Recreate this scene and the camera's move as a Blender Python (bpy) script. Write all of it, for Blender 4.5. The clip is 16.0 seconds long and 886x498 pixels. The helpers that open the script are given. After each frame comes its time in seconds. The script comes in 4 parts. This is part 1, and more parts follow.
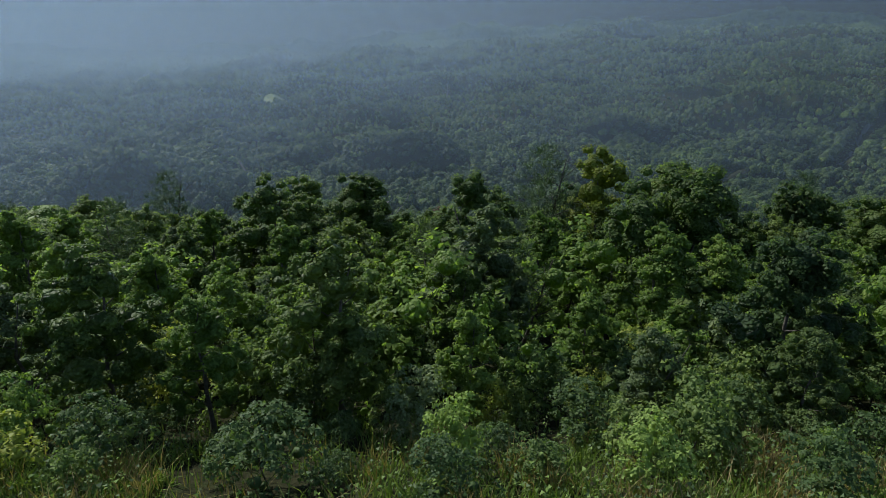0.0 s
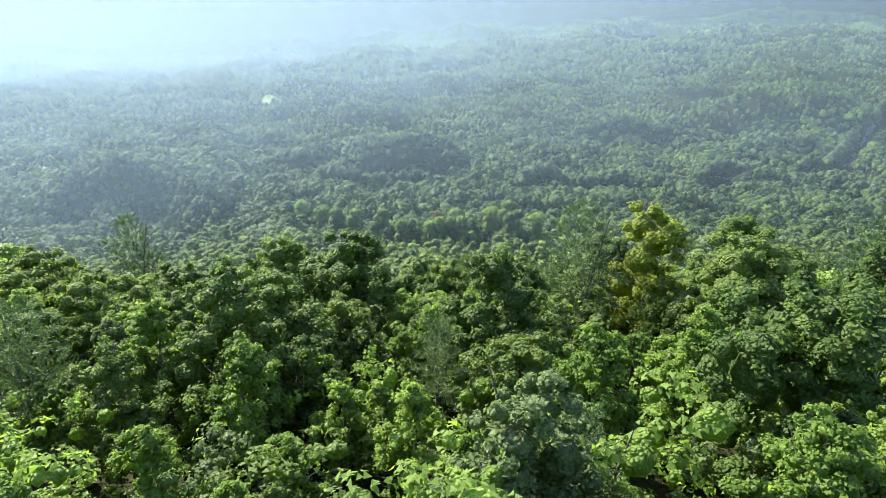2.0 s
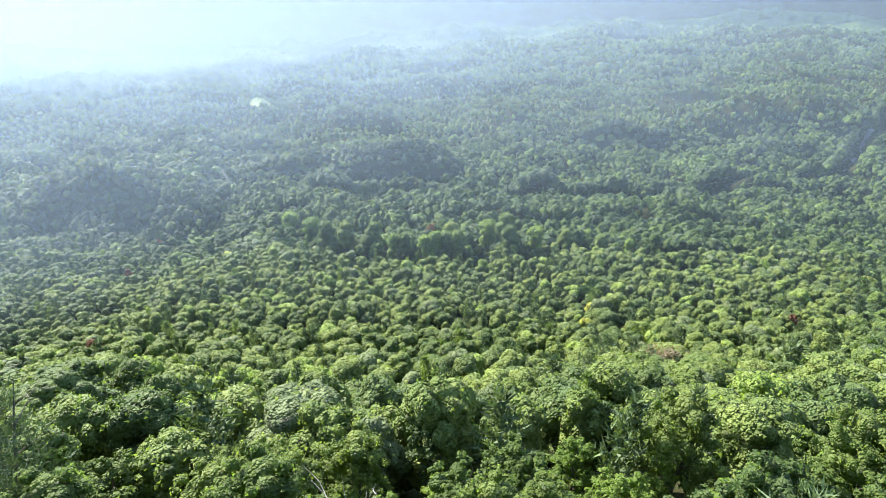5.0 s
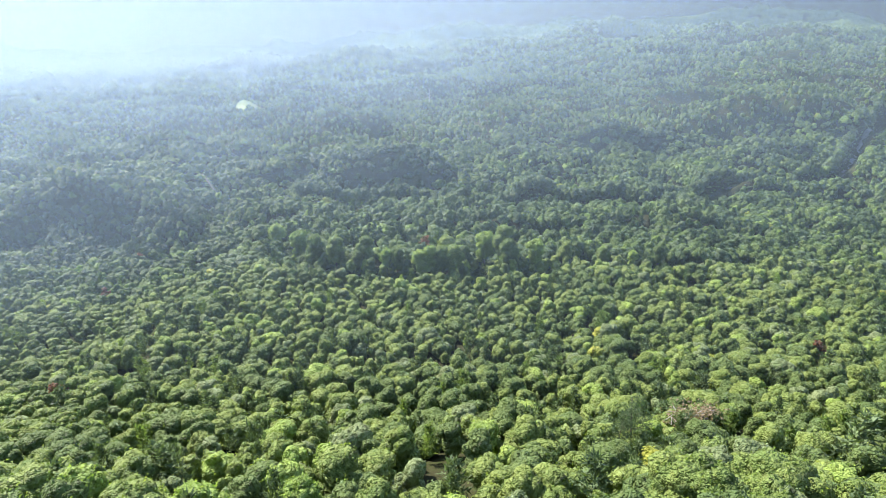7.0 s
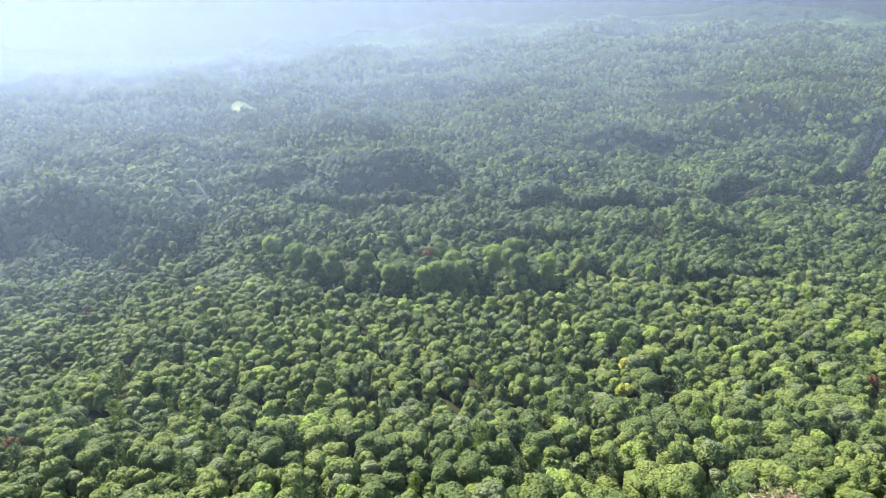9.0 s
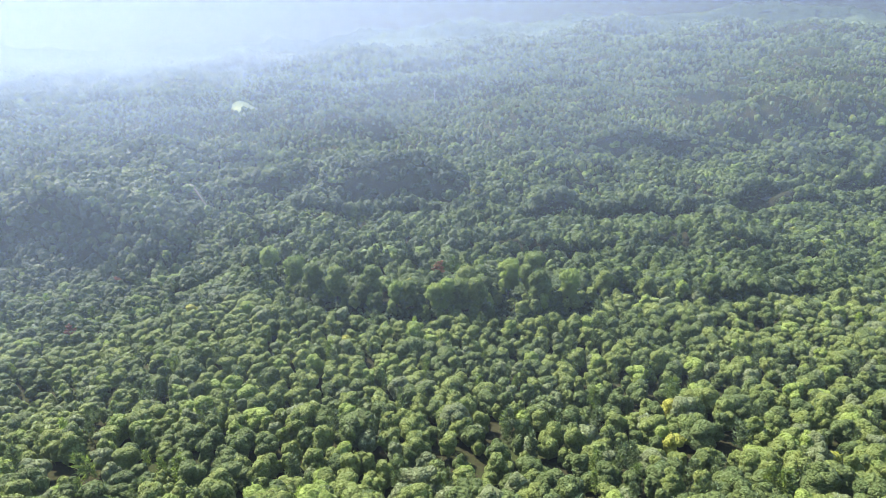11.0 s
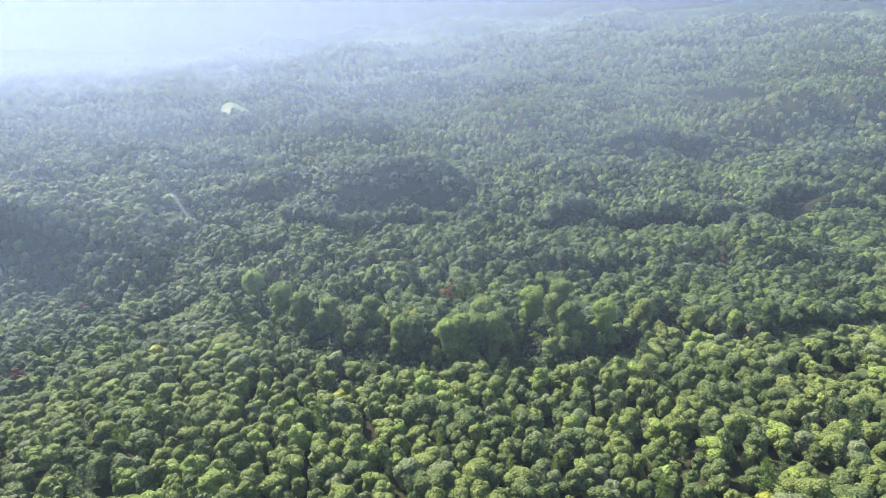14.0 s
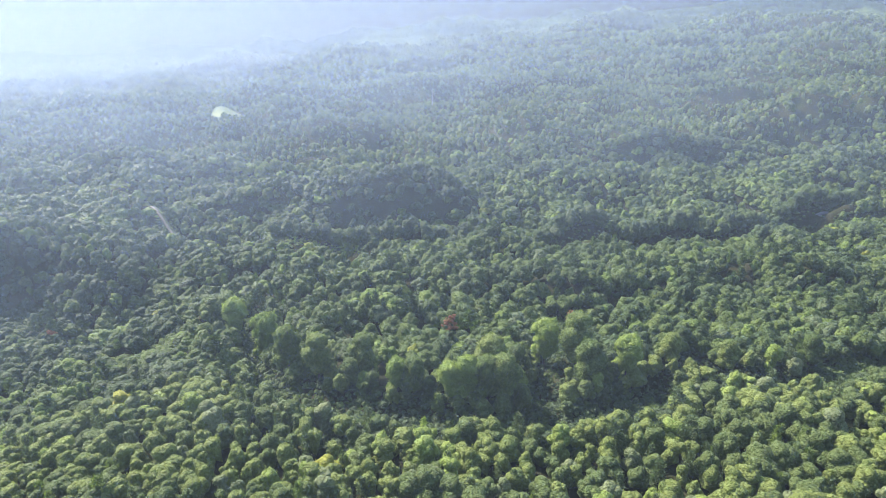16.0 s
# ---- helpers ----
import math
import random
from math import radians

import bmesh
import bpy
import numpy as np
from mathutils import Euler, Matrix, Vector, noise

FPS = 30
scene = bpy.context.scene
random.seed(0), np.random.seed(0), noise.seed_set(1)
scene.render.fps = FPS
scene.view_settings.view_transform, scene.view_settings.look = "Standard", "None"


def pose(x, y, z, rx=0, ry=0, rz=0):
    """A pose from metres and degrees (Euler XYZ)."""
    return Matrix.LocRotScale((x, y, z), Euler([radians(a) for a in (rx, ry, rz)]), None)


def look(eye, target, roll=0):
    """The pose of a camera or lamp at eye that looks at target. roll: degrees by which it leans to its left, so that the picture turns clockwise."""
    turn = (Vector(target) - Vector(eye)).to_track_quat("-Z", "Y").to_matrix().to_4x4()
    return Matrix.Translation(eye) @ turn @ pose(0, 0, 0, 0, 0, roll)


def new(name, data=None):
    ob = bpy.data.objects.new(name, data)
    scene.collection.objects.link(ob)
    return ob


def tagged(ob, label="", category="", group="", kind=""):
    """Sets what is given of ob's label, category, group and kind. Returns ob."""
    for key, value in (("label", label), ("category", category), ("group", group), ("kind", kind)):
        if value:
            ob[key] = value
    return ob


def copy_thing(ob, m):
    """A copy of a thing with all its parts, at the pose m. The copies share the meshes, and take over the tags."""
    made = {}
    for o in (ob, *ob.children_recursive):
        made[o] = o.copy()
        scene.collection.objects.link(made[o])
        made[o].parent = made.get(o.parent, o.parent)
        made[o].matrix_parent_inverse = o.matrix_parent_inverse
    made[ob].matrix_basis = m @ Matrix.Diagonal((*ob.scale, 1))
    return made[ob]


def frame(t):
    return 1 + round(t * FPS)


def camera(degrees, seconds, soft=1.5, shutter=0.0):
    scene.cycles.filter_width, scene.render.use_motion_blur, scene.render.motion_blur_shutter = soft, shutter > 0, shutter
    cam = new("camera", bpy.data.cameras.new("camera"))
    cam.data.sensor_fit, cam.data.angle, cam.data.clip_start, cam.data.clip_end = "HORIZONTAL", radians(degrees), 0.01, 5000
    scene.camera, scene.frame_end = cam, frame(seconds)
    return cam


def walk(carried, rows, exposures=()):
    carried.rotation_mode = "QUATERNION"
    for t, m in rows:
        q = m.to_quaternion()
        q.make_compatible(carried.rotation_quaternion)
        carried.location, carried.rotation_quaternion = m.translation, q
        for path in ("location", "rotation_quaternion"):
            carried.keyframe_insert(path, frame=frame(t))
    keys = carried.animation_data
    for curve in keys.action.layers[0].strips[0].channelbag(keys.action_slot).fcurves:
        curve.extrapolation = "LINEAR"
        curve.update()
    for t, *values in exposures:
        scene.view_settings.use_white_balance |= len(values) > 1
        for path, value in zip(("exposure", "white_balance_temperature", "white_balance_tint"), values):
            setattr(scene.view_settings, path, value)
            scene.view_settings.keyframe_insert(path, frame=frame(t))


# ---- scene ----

# ---------------------------------------------------------------- camera
cam = camera(72.0, 16.0, soft=0.85)


def flight(x, y, z, yaw, pitch, roll):
    """A pose from metres, and degrees of turn to the left, pitch up and lean."""
    return Matrix.Translation((x, y, z)) @ pose(0, 0, 0, 0, 0, yaw) @ pose(0, 0, 0, 90 + pitch) @ pose(0, 0, 0, 0, 0, roll)


PATH = [
    (0.0, 0.00, 0.00, 0.00, -0.000, -21.737, 0.339),
    (0.5, -0.15, 1.98, 0.23, 0.006, -21.816, 0.290),
    (1.0, -0.33, 4.02, 0.53, -0.005, -21.825, 0.266),
    (1.5, -0.49, 6.14, 0.77, -0.039, -21.800, 0.275),
    (2.0, -0.66, 8.33, 1.00, -0.075, -21.789, 0.323),
    (2.5, -0.83, 10.70, 1.27, -0.131, -21.838, 0.374),
    (3.0, -1.01, 13.11, 1.60, -0.231, -21.844, 0.414),
    (3.5, -1.32, 15.76, 1.87, -0.335, -21.823, 0.470),
    (4.0, -1.75, 18.73, 2.03, -0.457, -21.780, 0.485),
    (6.5, -3.89, 39.29, 4.16, -1.726, -21.893, 0.180),
    (7.0, -4.55, 43.98, 4.42, -1.874, -21.931, 0.148),
    (7.5, -5.35, 49.06, 4.50, -1.979, -21.974, 0.103),
    (8.0, -6.07, 54.41, 4.43, -2.103, -21.999, 0.045),
    (8.5, -6.67, 59.96, 4.29, -2.152, -22.017, 0.017),
    (9.0, -7.36, 65.75, 3.91, -2.077, -22.044, 0.012),
    (11.5, -11.48, 97.02, 0.61, -1.732, -22.141, -0.000),
    (12.0, -12.17, 103.65, -0.32, -1.720, -22.161, -0.084),
    (12.5, -12.80, 110.56, -1.32, -1.734, -22.170, -0.189),
    (13.0, -13.31, 117.68, -2.32, -1.797, -22.177, -0.278),
    (13.5, -13.79, 124.82, -3.32, -1.861, -22.177, -0.350),
    (14.0, -14.19, 131.97, -4.35, -1.938, -22.184, -0.420),
    (14.5, -14.46, 139.02, -5.20, -2.002, -22.208, -0.488),
    (15.0, -14.60, 145.99, -5.76, -2.062, -22.250, -0.587),
    (15.5, -14.56, 153.07, -5.69, -2.109, -22.232, -0.658),
    (16.0, -14.43, 159.98, -5.26, -2.133, -22.176, -0.687),
]
walk(cam, [(t, flight(*p)) for t, *p in PATH],
     exposures=[(0.0, 0.1, 6100, 3), (0.5, 0.78, 6250, -1), (1.0, 1.42, 6550, -2), (1.5, 1.7, 6620, -2), (2.0, 1.97, 6650, -1), (3.0, 2.24, 6650, 2), (4.0, 2.2, 6600, 5), (6.5, 2.02, 6580, 8), (9.0, 1.94, 6600, 12), (16.0, 1.91, 6600, 17)])

# ---------------------------------------------------------------- light
SUN_AZ, SUN_EL = 42.0, 40.0   # degrees to the left of +y, and above the horizon
az, el = radians(SUN_AZ), radians(SUN_EL)
to_sun = Vector((-math.sin(az) * math.cos(el), math.cos(az) * math.cos(el), math.sin(el)))
world = bpy.data.worlds.new("sky")
scene.world = world
world.use_nodes = True
wn = world.node_tree.nodes
sky = wn.new("ShaderNodeTexSky")
sky.sky_type, sky.sun_disc = "NISHITA", False
sky.sun_elevation, sky.sun_rotation = el, -az
sky.dust_density, sky.air_density = 0.8, 1.0
wn["Background"].inputs["Strength"].default_value = 0.15
world.node_tree.links.new(sky.outputs["Color"], wn["Background"].inputs["Color"])
sun = new("sun", bpy.data.lights.new("sun", "SUN"))
sun.data.energy, sun.data.angle, sun.data.color = 5.0, radians(0.6), (1.0, 0.95, 0.86)
sun.matrix_world = look(to_sun * 100, (0, 0, 0))


# ---------------------------------------------------------------- materials
def material(name):
    m = bpy.data.materials.new(name)
    m.use_nodes = True
    return m, m.node_tree.nodes, m.node_tree.links, m.node_tree.nodes["Principled BSDF"]


def ramp(nodes, links, value, stops):
    r = nodes.new("ShaderNodeValToRGB")
    while len(r.color_ramp.elements) < len(stops):
        r.color_ramp.elements.new(0.5)
    for e, (at, c) in zip(r.color_ramp.elements, stops):
        e.position, e.color = at, (*c, 1)
    links.new(value, r.inputs["Fac"])
    return r.outputs["Color"]


def noisy(nodes, links, scale, detail=3.0):
    g, n = nodes.new("ShaderNodeNewGeometry"), nodes.new("ShaderNodeTexNoise")
    n.inputs["Scale"].default_value, n.inputs["Detail"].default_value = scale, detail
    links.new(g.outputs["Position"], n.inputs["Vector"])
    return n.outputs["Fac"]


def mathed(nodes, links, op, a, b):
    n = nodes.new("ShaderNodeMath")
    n.operation = op
    for i, v in enumerate((a, b)):
        if isinstance(v, (int, float)):
            n.inputs[i].default_value = v
        else:
            links.new(v, n.inputs[i])
    return n.outputs[0]


def leaf_material(name, dark, mid, light, cells, glow=0.42, gloss=0.55, shine=0.12, flutter=1.1, clusters=0.0):
    """Foliage made of leaves of about 1 / cells metres: each its own tilt and tone.
    Colour varies too from tree to tree and in patches; sun shines through."""
    m, n, l, b = material(name)
    info, geo, vor = n.new("ShaderNodeObjectInfo"), n.new("ShaderNodeNewGeometry"), n.new("ShaderNodeTexVoronoi")
    vor.inputs["Scale"].default_value = cells
    ragged, shake, warp = n.new("ShaderNodeTexNoise"), n.new("ShaderNodeVectorMath"), n.new("ShaderNodeVectorMath")
    ragged.inputs["Scale"].default_value, ragged.inputs["Detail"].default_value = cells * 1.7, 2.0
    shake.operation, warp.operation = "SCALE", "ADD"
    shake.inputs["Scale"].default_value = 0.9 / cells
    l.new(geo.outputs["Position"], ragged.inputs["Vector"])
    l.new(ragged.outputs["Color"], shake.inputs[0])
    l.new(shake.outputs[0], warp.inputs[0])
    l.new(geo.outputs["Position"], warp.inputs[1])
    l.new(warp.outputs[0], vor.inputs["Vector"])
    tone = n.new("ShaderNodeSeparateColor")
    l.new(vor.outputs["Color"], tone.inputs["Color"])
    patch = noisy(n, l, 0.11, 2.0)
    fac = mathed(n, l, "ADD", mathed(n, l, "MULTIPLY", patch, 0.6), mathed(n, l, "MULTIPLY", tone.outputs[0], 0.36))
    fac = mathed(n, l, "ADD", fac, mathed(n, l, "MULTIPLY", info.outputs["Random"], 0.6))
    fac = mathed(n, l, "ADD", fac, mathed(n, l, "MULTIPLY", geo.outputs["Random Per Island"], 0.34))
    fac = mathed(n, l, "SUBTRACT", fac, 0.42)
    col = ramp(n, l, fac, [(0.1, dark), (0.5, mid), (0.9, light)])
    l.new(col, b.inputs["Base Color"])
    b.inputs["Roughness"].default_value = gloss
    b.inputs["Specular IOR Level"].default_value = shine
    tilt = [n.new("ShaderNodeVectorMath") for _ in range(4)]
    tilt[0].operation, tilt[1].operation, tilt[2].operation, tilt[3].operation = "SUBTRACT", "SCALE", "ADD", "NORMALIZE"
    tilt[0].inputs[1].default_value = (0.5, 0.5, 0.5)
    tilt[1].inputs["Scale"].default_value = flutter
    l.new(vor.outputs["Color"], tilt[0].inputs[0])
    l.new(tilt[0].outputs[0], tilt[1].inputs[0])
    l.new(tilt[1].outputs[0], tilt[2].inputs[0])
    if clusters:
        bump, relief = n.new("ShaderNodeBump"), None
        for size, high in ((clusters, 1.0), (clusters * 2.7, 0.55)):
            full = n.new("ShaderNodeTexVoronoi")
            full.inputs["Scale"].default_value = size
            l.new(geo.outputs["Position"], full.inputs["Vector"])
            boss = mathed(n, l, "MULTIPLY", mathed(n, l, "MULTIPLY", full.outputs["Distance"], full.outputs["Distance"]), -high)
            relief = boss if relief is None else mathed(n, l, "ADD", relief, boss)
        bump.inputs["Strength"].default_value, bump.inputs["Distance"].default_value = 1.0, 1.1 / clusters
        l.new(relief, bump.inputs["Height"])
        l.new(bump.outputs[0], tilt[2].inputs[1])
    else:
        l.new(geo.outputs["Normal"], tilt[2].inputs[1])
    l.new(tilt[2].outputs[0], tilt[3].inputs[0])
    t, mix = n.new("ShaderNodeBsdfTranslucent"), n.new("ShaderNodeMixShader")
    through_leaf = n.new("ShaderNodeVectorMath")
    through_leaf.operation = "MULTIPLY"
    through_leaf.inputs[1].default_value = (1.24, 1.36, 0.62)
    l.new(col, through_leaf.inputs[0])
    l.new(through_leaf.outputs[0], t.inputs["Color"])
    for s in (b, t):
        l.new(tilt[3].outputs[0], s.inputs["Normal"])
    mix.inputs["Fac"].default_value = glow
    l.new(b.outputs[0], mix.inputs[1])
    l.new(t.outputs[0], mix.inputs[2])
    l.new(mix.outputs[0], n["Material Output"].inputs["Surface"])
    return m


def foliage(size, cells, shine=0.1, flutter=1.1, clusters=0.0, glow=0.46, heart=0.34):
    """The leaf colours of this forest, for leaves of one size."""
    made = {}
    for kind, (what, dark, mid, light) in TONES.items():
        needles = kind == "pine"
        made[kind] = leaf_material(f"{what} {size}", dark, mid, light, cells, 0.22 if needles else glow, 0.55, shine, flutter)
        made[kind + " heart"] = leaf_material(f"{what} {size} massed", dark, mid, light, cells, heart, 0.5, shine, flutter * 0.9 if clusters else flutter, clusters)
    return made


TONES = {
    "oak": ("oak leaves", (0.067, 0.104, 0.029), (0.112, 0.158, 0.043), (0.177, 0.220, 0.061)),
    "deep": ("dark oak leaves", (0.047, 0.077, 0.029), (0.075, 0.113, 0.039), (0.114, 0.154, 0.049)),
    "bright": ("bright green leaves", (0.111, 0.170, 0.037), (0.161, 0.228, 0.052), (0.228, 0.298, 0.072)),
    "yellow": ("yellowing leaves", (0.165, 0.195, 0.034), (0.235, 0.262, 0.044), (0.310, 0.322, 0.059)),
    "pine": ("pine needles", (0.037, 0.062, 0.031), (0.060, 0.090, 0.043), (0.091, 0.123, 0.055)),
    "rust": ("rust-red leaves", (0.119, 0.058, 0.030), (0.188, 0.087, 0.046), (0.256, 0.135, 0.070)),
    "grey": ("grey-green leaves", (0.080, 0.114, 0.052), (0.123, 0.160, 0.072), (0.180, 0.216, 0.100)),
}
NEAR, SHRUBBY = foliage("close", 5.0, 0.16, 0.5, 3.0, 0.60, 0.50), foliage("small", 7.0, 0.12, 0.55, 0.0, 0.36)
SLOPE, VALLEY, FLOOR = foliage("slope", 2.4, 0.12, 1.05, 1.9, 0.42), foliage("valley", 1.4, 0.13, 1.1, 1.1, 0.42), foliage("floor", 0.6, 0.1, 0.9, 0.4, 0.42)
FAR_WOODS = leaf_material("far woods", (0.026, 0.044, 0.021), (0.042, 0.064, 0.029), (0.064, 0.088, 0.038), 0.16, 0.2, 0.8, 0.0, 0.5)
LEAF_ORDER = ["oak", "deep", "bright", "yellow", "pine", "rust", "grey"]


def bark_material():
    m, n, l, b = material("bark")
    l.new(ramp(n, l, noisy(n, l, 9.0, 5.0), [(0.3, (0.035, 0.028, 0.022)), (0.6, (0.09, 0.075, 0.06)), (0.8, (0.16, 0.14, 0.12))]), b.inputs["Base Color"])
    b.inputs["Roughness"].default_value = 0.9
    bump = n.new("ShaderNodeBump")
    bump.inputs["Strength"].default_value = 0.6
    l.new(noisy(n, l, 22.0, 4.0), bump.inputs["Height"])
    l.new(bump.outputs[0], b.inputs["Normal"])
    return m


BARK = bark_material()


def earth_material():
    m, n, l, b = material("leaf litter and soil")
    fac = mathed(n, l, "ADD", mathed(n, l, "MULTIPLY", noisy(n, l, 0.06, 3.0), 0.6), mathed(n, l, "MULTIPLY", noisy(n, l, 1.7, 6.0), 0.45))
    l.new(ramp(n, l, fac, [(0.3, (0.016, 0.020, 0.009)), (0.5, (0.026, 0.025, 0.013)), (0.62, (0.026, 0.036, 0.012)), (0.8, (0.040, 0.036, 0.021))]), b.inputs["Base Color"])
    b.inputs["Roughness"].default_value = 1.0
    b.inputs["Specular IOR Level"].default_value = 0.02
    bump = n.new("ShaderNodeBump")
    bump.inputs["Strength"].default_value, bump.inputs["Distance"].default_value = 0.8, 0.3
    l.new(noisy(n, l, 3.0, 6.0), bump.inputs["Height"])
    l.new(bump.outputs[0], b.inputs["Normal"])
    return m


EARTH = earth_material()


def plain_material(name, a, c, scale, rough=0.9):
    m, n, l, b = material(name)
    l.new(ramp(n, l, noisy(n, l, scale, 5.0), [(0.3, a), (0.7, c)]), b.inputs["Base Color"])
    b.inputs["Roughness"].default_value = rough
    return m


ASPHALT = plain_material("weathered asphalt", (0.045, 0.045, 0.047), (0.075, 0.074, 0.072), 1.2)
DIRT = plain_material("pale dirt", (0.075, 0.066, 0.045), (0.14, 0.12, 0.09), 0.8)
MEADOW = plain_material("mown meadow", (0.085, 0.12, 0.03), (0.14, 0.165, 0.05), 0.05)
GRASSLAND = plain_material("rough grass", (0.024, 0.04, 0.012), (0.04, 0.058, 0.018), 0.3)
STRAW = leaf_material("dry grass", (0.16, 0.12, 0.05), (0.26, 0.20, 0.09), (0.36, 0.29, 0.15), 9.0, 0.25, 0.6)
GRASS = leaf_material("green grass", (0.06, 0.10, 0.02), (0.10, 0.15, 0.03), (0.16, 0.20, 0.05), 9.0, 0.3, 0.55)


DEADWOOD = plain_material("grey weathered wood", (0.20, 0.18, 0.16), (0.42, 0.39, 0.35), 3.0)
DEAD_LEAVES = leaf_material("withered leaves", (0.10, 0.072, 0.045), (0.17, 0.125, 0.08), (0.25, 0.20, 0.14), 4.0, 0.3, 0.7)
WHITE_WALL = plain_material("white boards", (0.72, 0.72, 0.70), (0.82, 0.82, 0.80), 0.4, 0.6)
SLATE = plain_material("grey roof", (0.10, 0.10, 0.11), (0.16, 0.16, 0.17), 0.6, 0.7)


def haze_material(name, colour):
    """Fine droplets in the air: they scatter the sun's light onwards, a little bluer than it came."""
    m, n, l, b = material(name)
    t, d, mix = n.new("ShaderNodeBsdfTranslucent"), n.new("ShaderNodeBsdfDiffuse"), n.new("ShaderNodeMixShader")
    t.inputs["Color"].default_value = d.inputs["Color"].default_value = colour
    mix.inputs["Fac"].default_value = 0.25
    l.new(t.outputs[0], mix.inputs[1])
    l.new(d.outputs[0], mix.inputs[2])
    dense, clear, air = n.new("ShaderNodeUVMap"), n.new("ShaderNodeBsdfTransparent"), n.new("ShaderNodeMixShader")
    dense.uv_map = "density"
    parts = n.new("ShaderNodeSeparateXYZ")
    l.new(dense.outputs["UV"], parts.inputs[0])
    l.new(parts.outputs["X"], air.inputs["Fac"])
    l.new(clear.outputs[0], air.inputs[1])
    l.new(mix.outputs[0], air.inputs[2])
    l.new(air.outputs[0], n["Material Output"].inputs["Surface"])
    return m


# the second, paler colour stands in for the far haze's glow
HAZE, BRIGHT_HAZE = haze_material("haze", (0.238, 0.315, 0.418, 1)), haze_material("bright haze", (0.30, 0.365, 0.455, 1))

# ---------------------------------------------------------------- the lie of the land
rng = np.random.default_rng(7)
PROFILE_Y = [-400, -60, -10, 0, 6, 12, 20, 27, 36, 45, 53, 65, 90, 122, 159, 200, 225, 254, 311, 345, 390, 440, 490, 560, 700, 950, 1500, 2300, 3200, 4200, 5200]
PROFILE_Z = [-30, -6, -4.6, -5.0, -6.5, -9.5, -13, -15.5, -18, -22, -26.5, -33, -48, -65, -84, -99, -104.5, -110, -118, -123.5, -131, -135, -137, -145, -147, -147, -130, -92, -45, 2, 6]


def smooth(a, lo, hi):
    s = np.clip((a - lo) / (hi - lo), 0, 1)
    return s * s * (3 - 2 * s)


def waves(x, y, size, seed):
    """Rolling ground: a few crossed waves of about that size, between -1 and 1."""
    r = np.random.default_rng(seed)
    out = 0.0
    for _ in range(5):
        a, p = r.uniform(0, math.pi), r.uniform(0, 6.28)
        k = r.uniform(0.7, 1.5) * 6.283 / size
        out = out + np.sin(k * (math.cos(a) * x + math.sin(a) * y) + p)
    return out / 3.2


def mound(x, y, cx, cy, rx, ry, h):
    return h * np.exp(-((x - cx) / rx) ** 2 - ((y - cy) / ry) ** 2)


ROAD_NEAR = [(-92, 400), (-84, 374), (-66, 336), (-45, 317), (-23, 308), (0, 302), (16, 301), (33, 303), (48, 309), (61, 322)]
ROAD_SPUR = [(18, 304), (24, 324), (32, 352), (44, 386), (72, 398)]
ROAD_SIDE = [(80, 334), (95, 323), (112, 323), (139, 337), (172, 347), (232, 354)]
ROAD_FAR = [(560, 775), (510, 722), (472, 690), (436, 647), (395, 602), (318, 564), (255, 542), (195, 511), (150, 497), (105, 488), (60, 489)]
STRIP = [(60, 489), (20, 494), (-17, 498), (-49, 484), (-74, 480), (-101, 486)]
TRACK = [(-101, 486), (-135, 508), (-159, 522), (-186, 549), (-202, 566), (-220, 588), (-262, 646)]
HOUSE = (1950.0, 3240.0)
MEADOW_AT = (-242, 945, 33, 34)
CLEARINGS = [(ROAD_NEAR, 5.0), (ROAD_SPUR, 4.5), (ROAD_SIDE, 6.0), (ROAD_FAR, 8.0), (STRIP, 5.0), (TRACK, 6.0)]
# made-up cuts under the road gaps, to hold them in shade
SUNKEN = [(ROAD_NEAR, 4.0), (ROAD_SPUR, 3.0), (ROAD_SIDE, 3.0), (ROAD_FAR, 8.0)]


def spur(x, y, cx, cy, rx, ry, h):
    """A low wooded spur: a long back and a steep front towards the ridge."""
    d = np.asarray(y - cy)
    return h * np.exp(-((x - cx) / rx) ** 2 - (d / np.where(d < 0, 0.25 * ry, 1.3 * ry)) ** 2)


# low wooded hills and spurs: middle, half-widths and height
HILLS = [(215, 692, 85, 30, 21.2), (90, 750, 60, 28, 16.2), (-75, 1085, 220, 60, 27.5), (640, 1160, 150, 45, 25.0), (70, 1960, 220, 90, 40.9), (415, 740, 75, 28, 17.5),
         (350, 870, 90, 35, 18.8), (150, 900, 110, 30, 15.0), (560, 960, 90, 35, 18.8), (330, 1300, 160, 50, 27.5), (900, 1500, 220, 60, 29.5), (520, 1750, 200, 70, 29.5),
         (1150, 2150, 260, 90, 36.4), (-120, 760, 80, 28, 12.5), (60, 410, 45, 18, 6.8), (-30, 412, 40, 16, 6.8), (150, 430, 50, 20, 6.8)]
spurs = np.random.default_rng(77)
for depth in (375, 395, 430, 455, 540, 570, 620, 650, 700, 735, 780, 830, 880, 930, 1000, 1060, 1130, 1220, 1320, 1420, 1550, 1700):
    for k in range(2):
        HILLS.append((spurs.uniform(-0.45, 0.75) * depth, depth + spurs.uniform(-12, 12), (0.05 + 0.06 * spurs.random()) * depth, 0.045 * depth, spurs.uniform(0.009, 0.016) * depth))


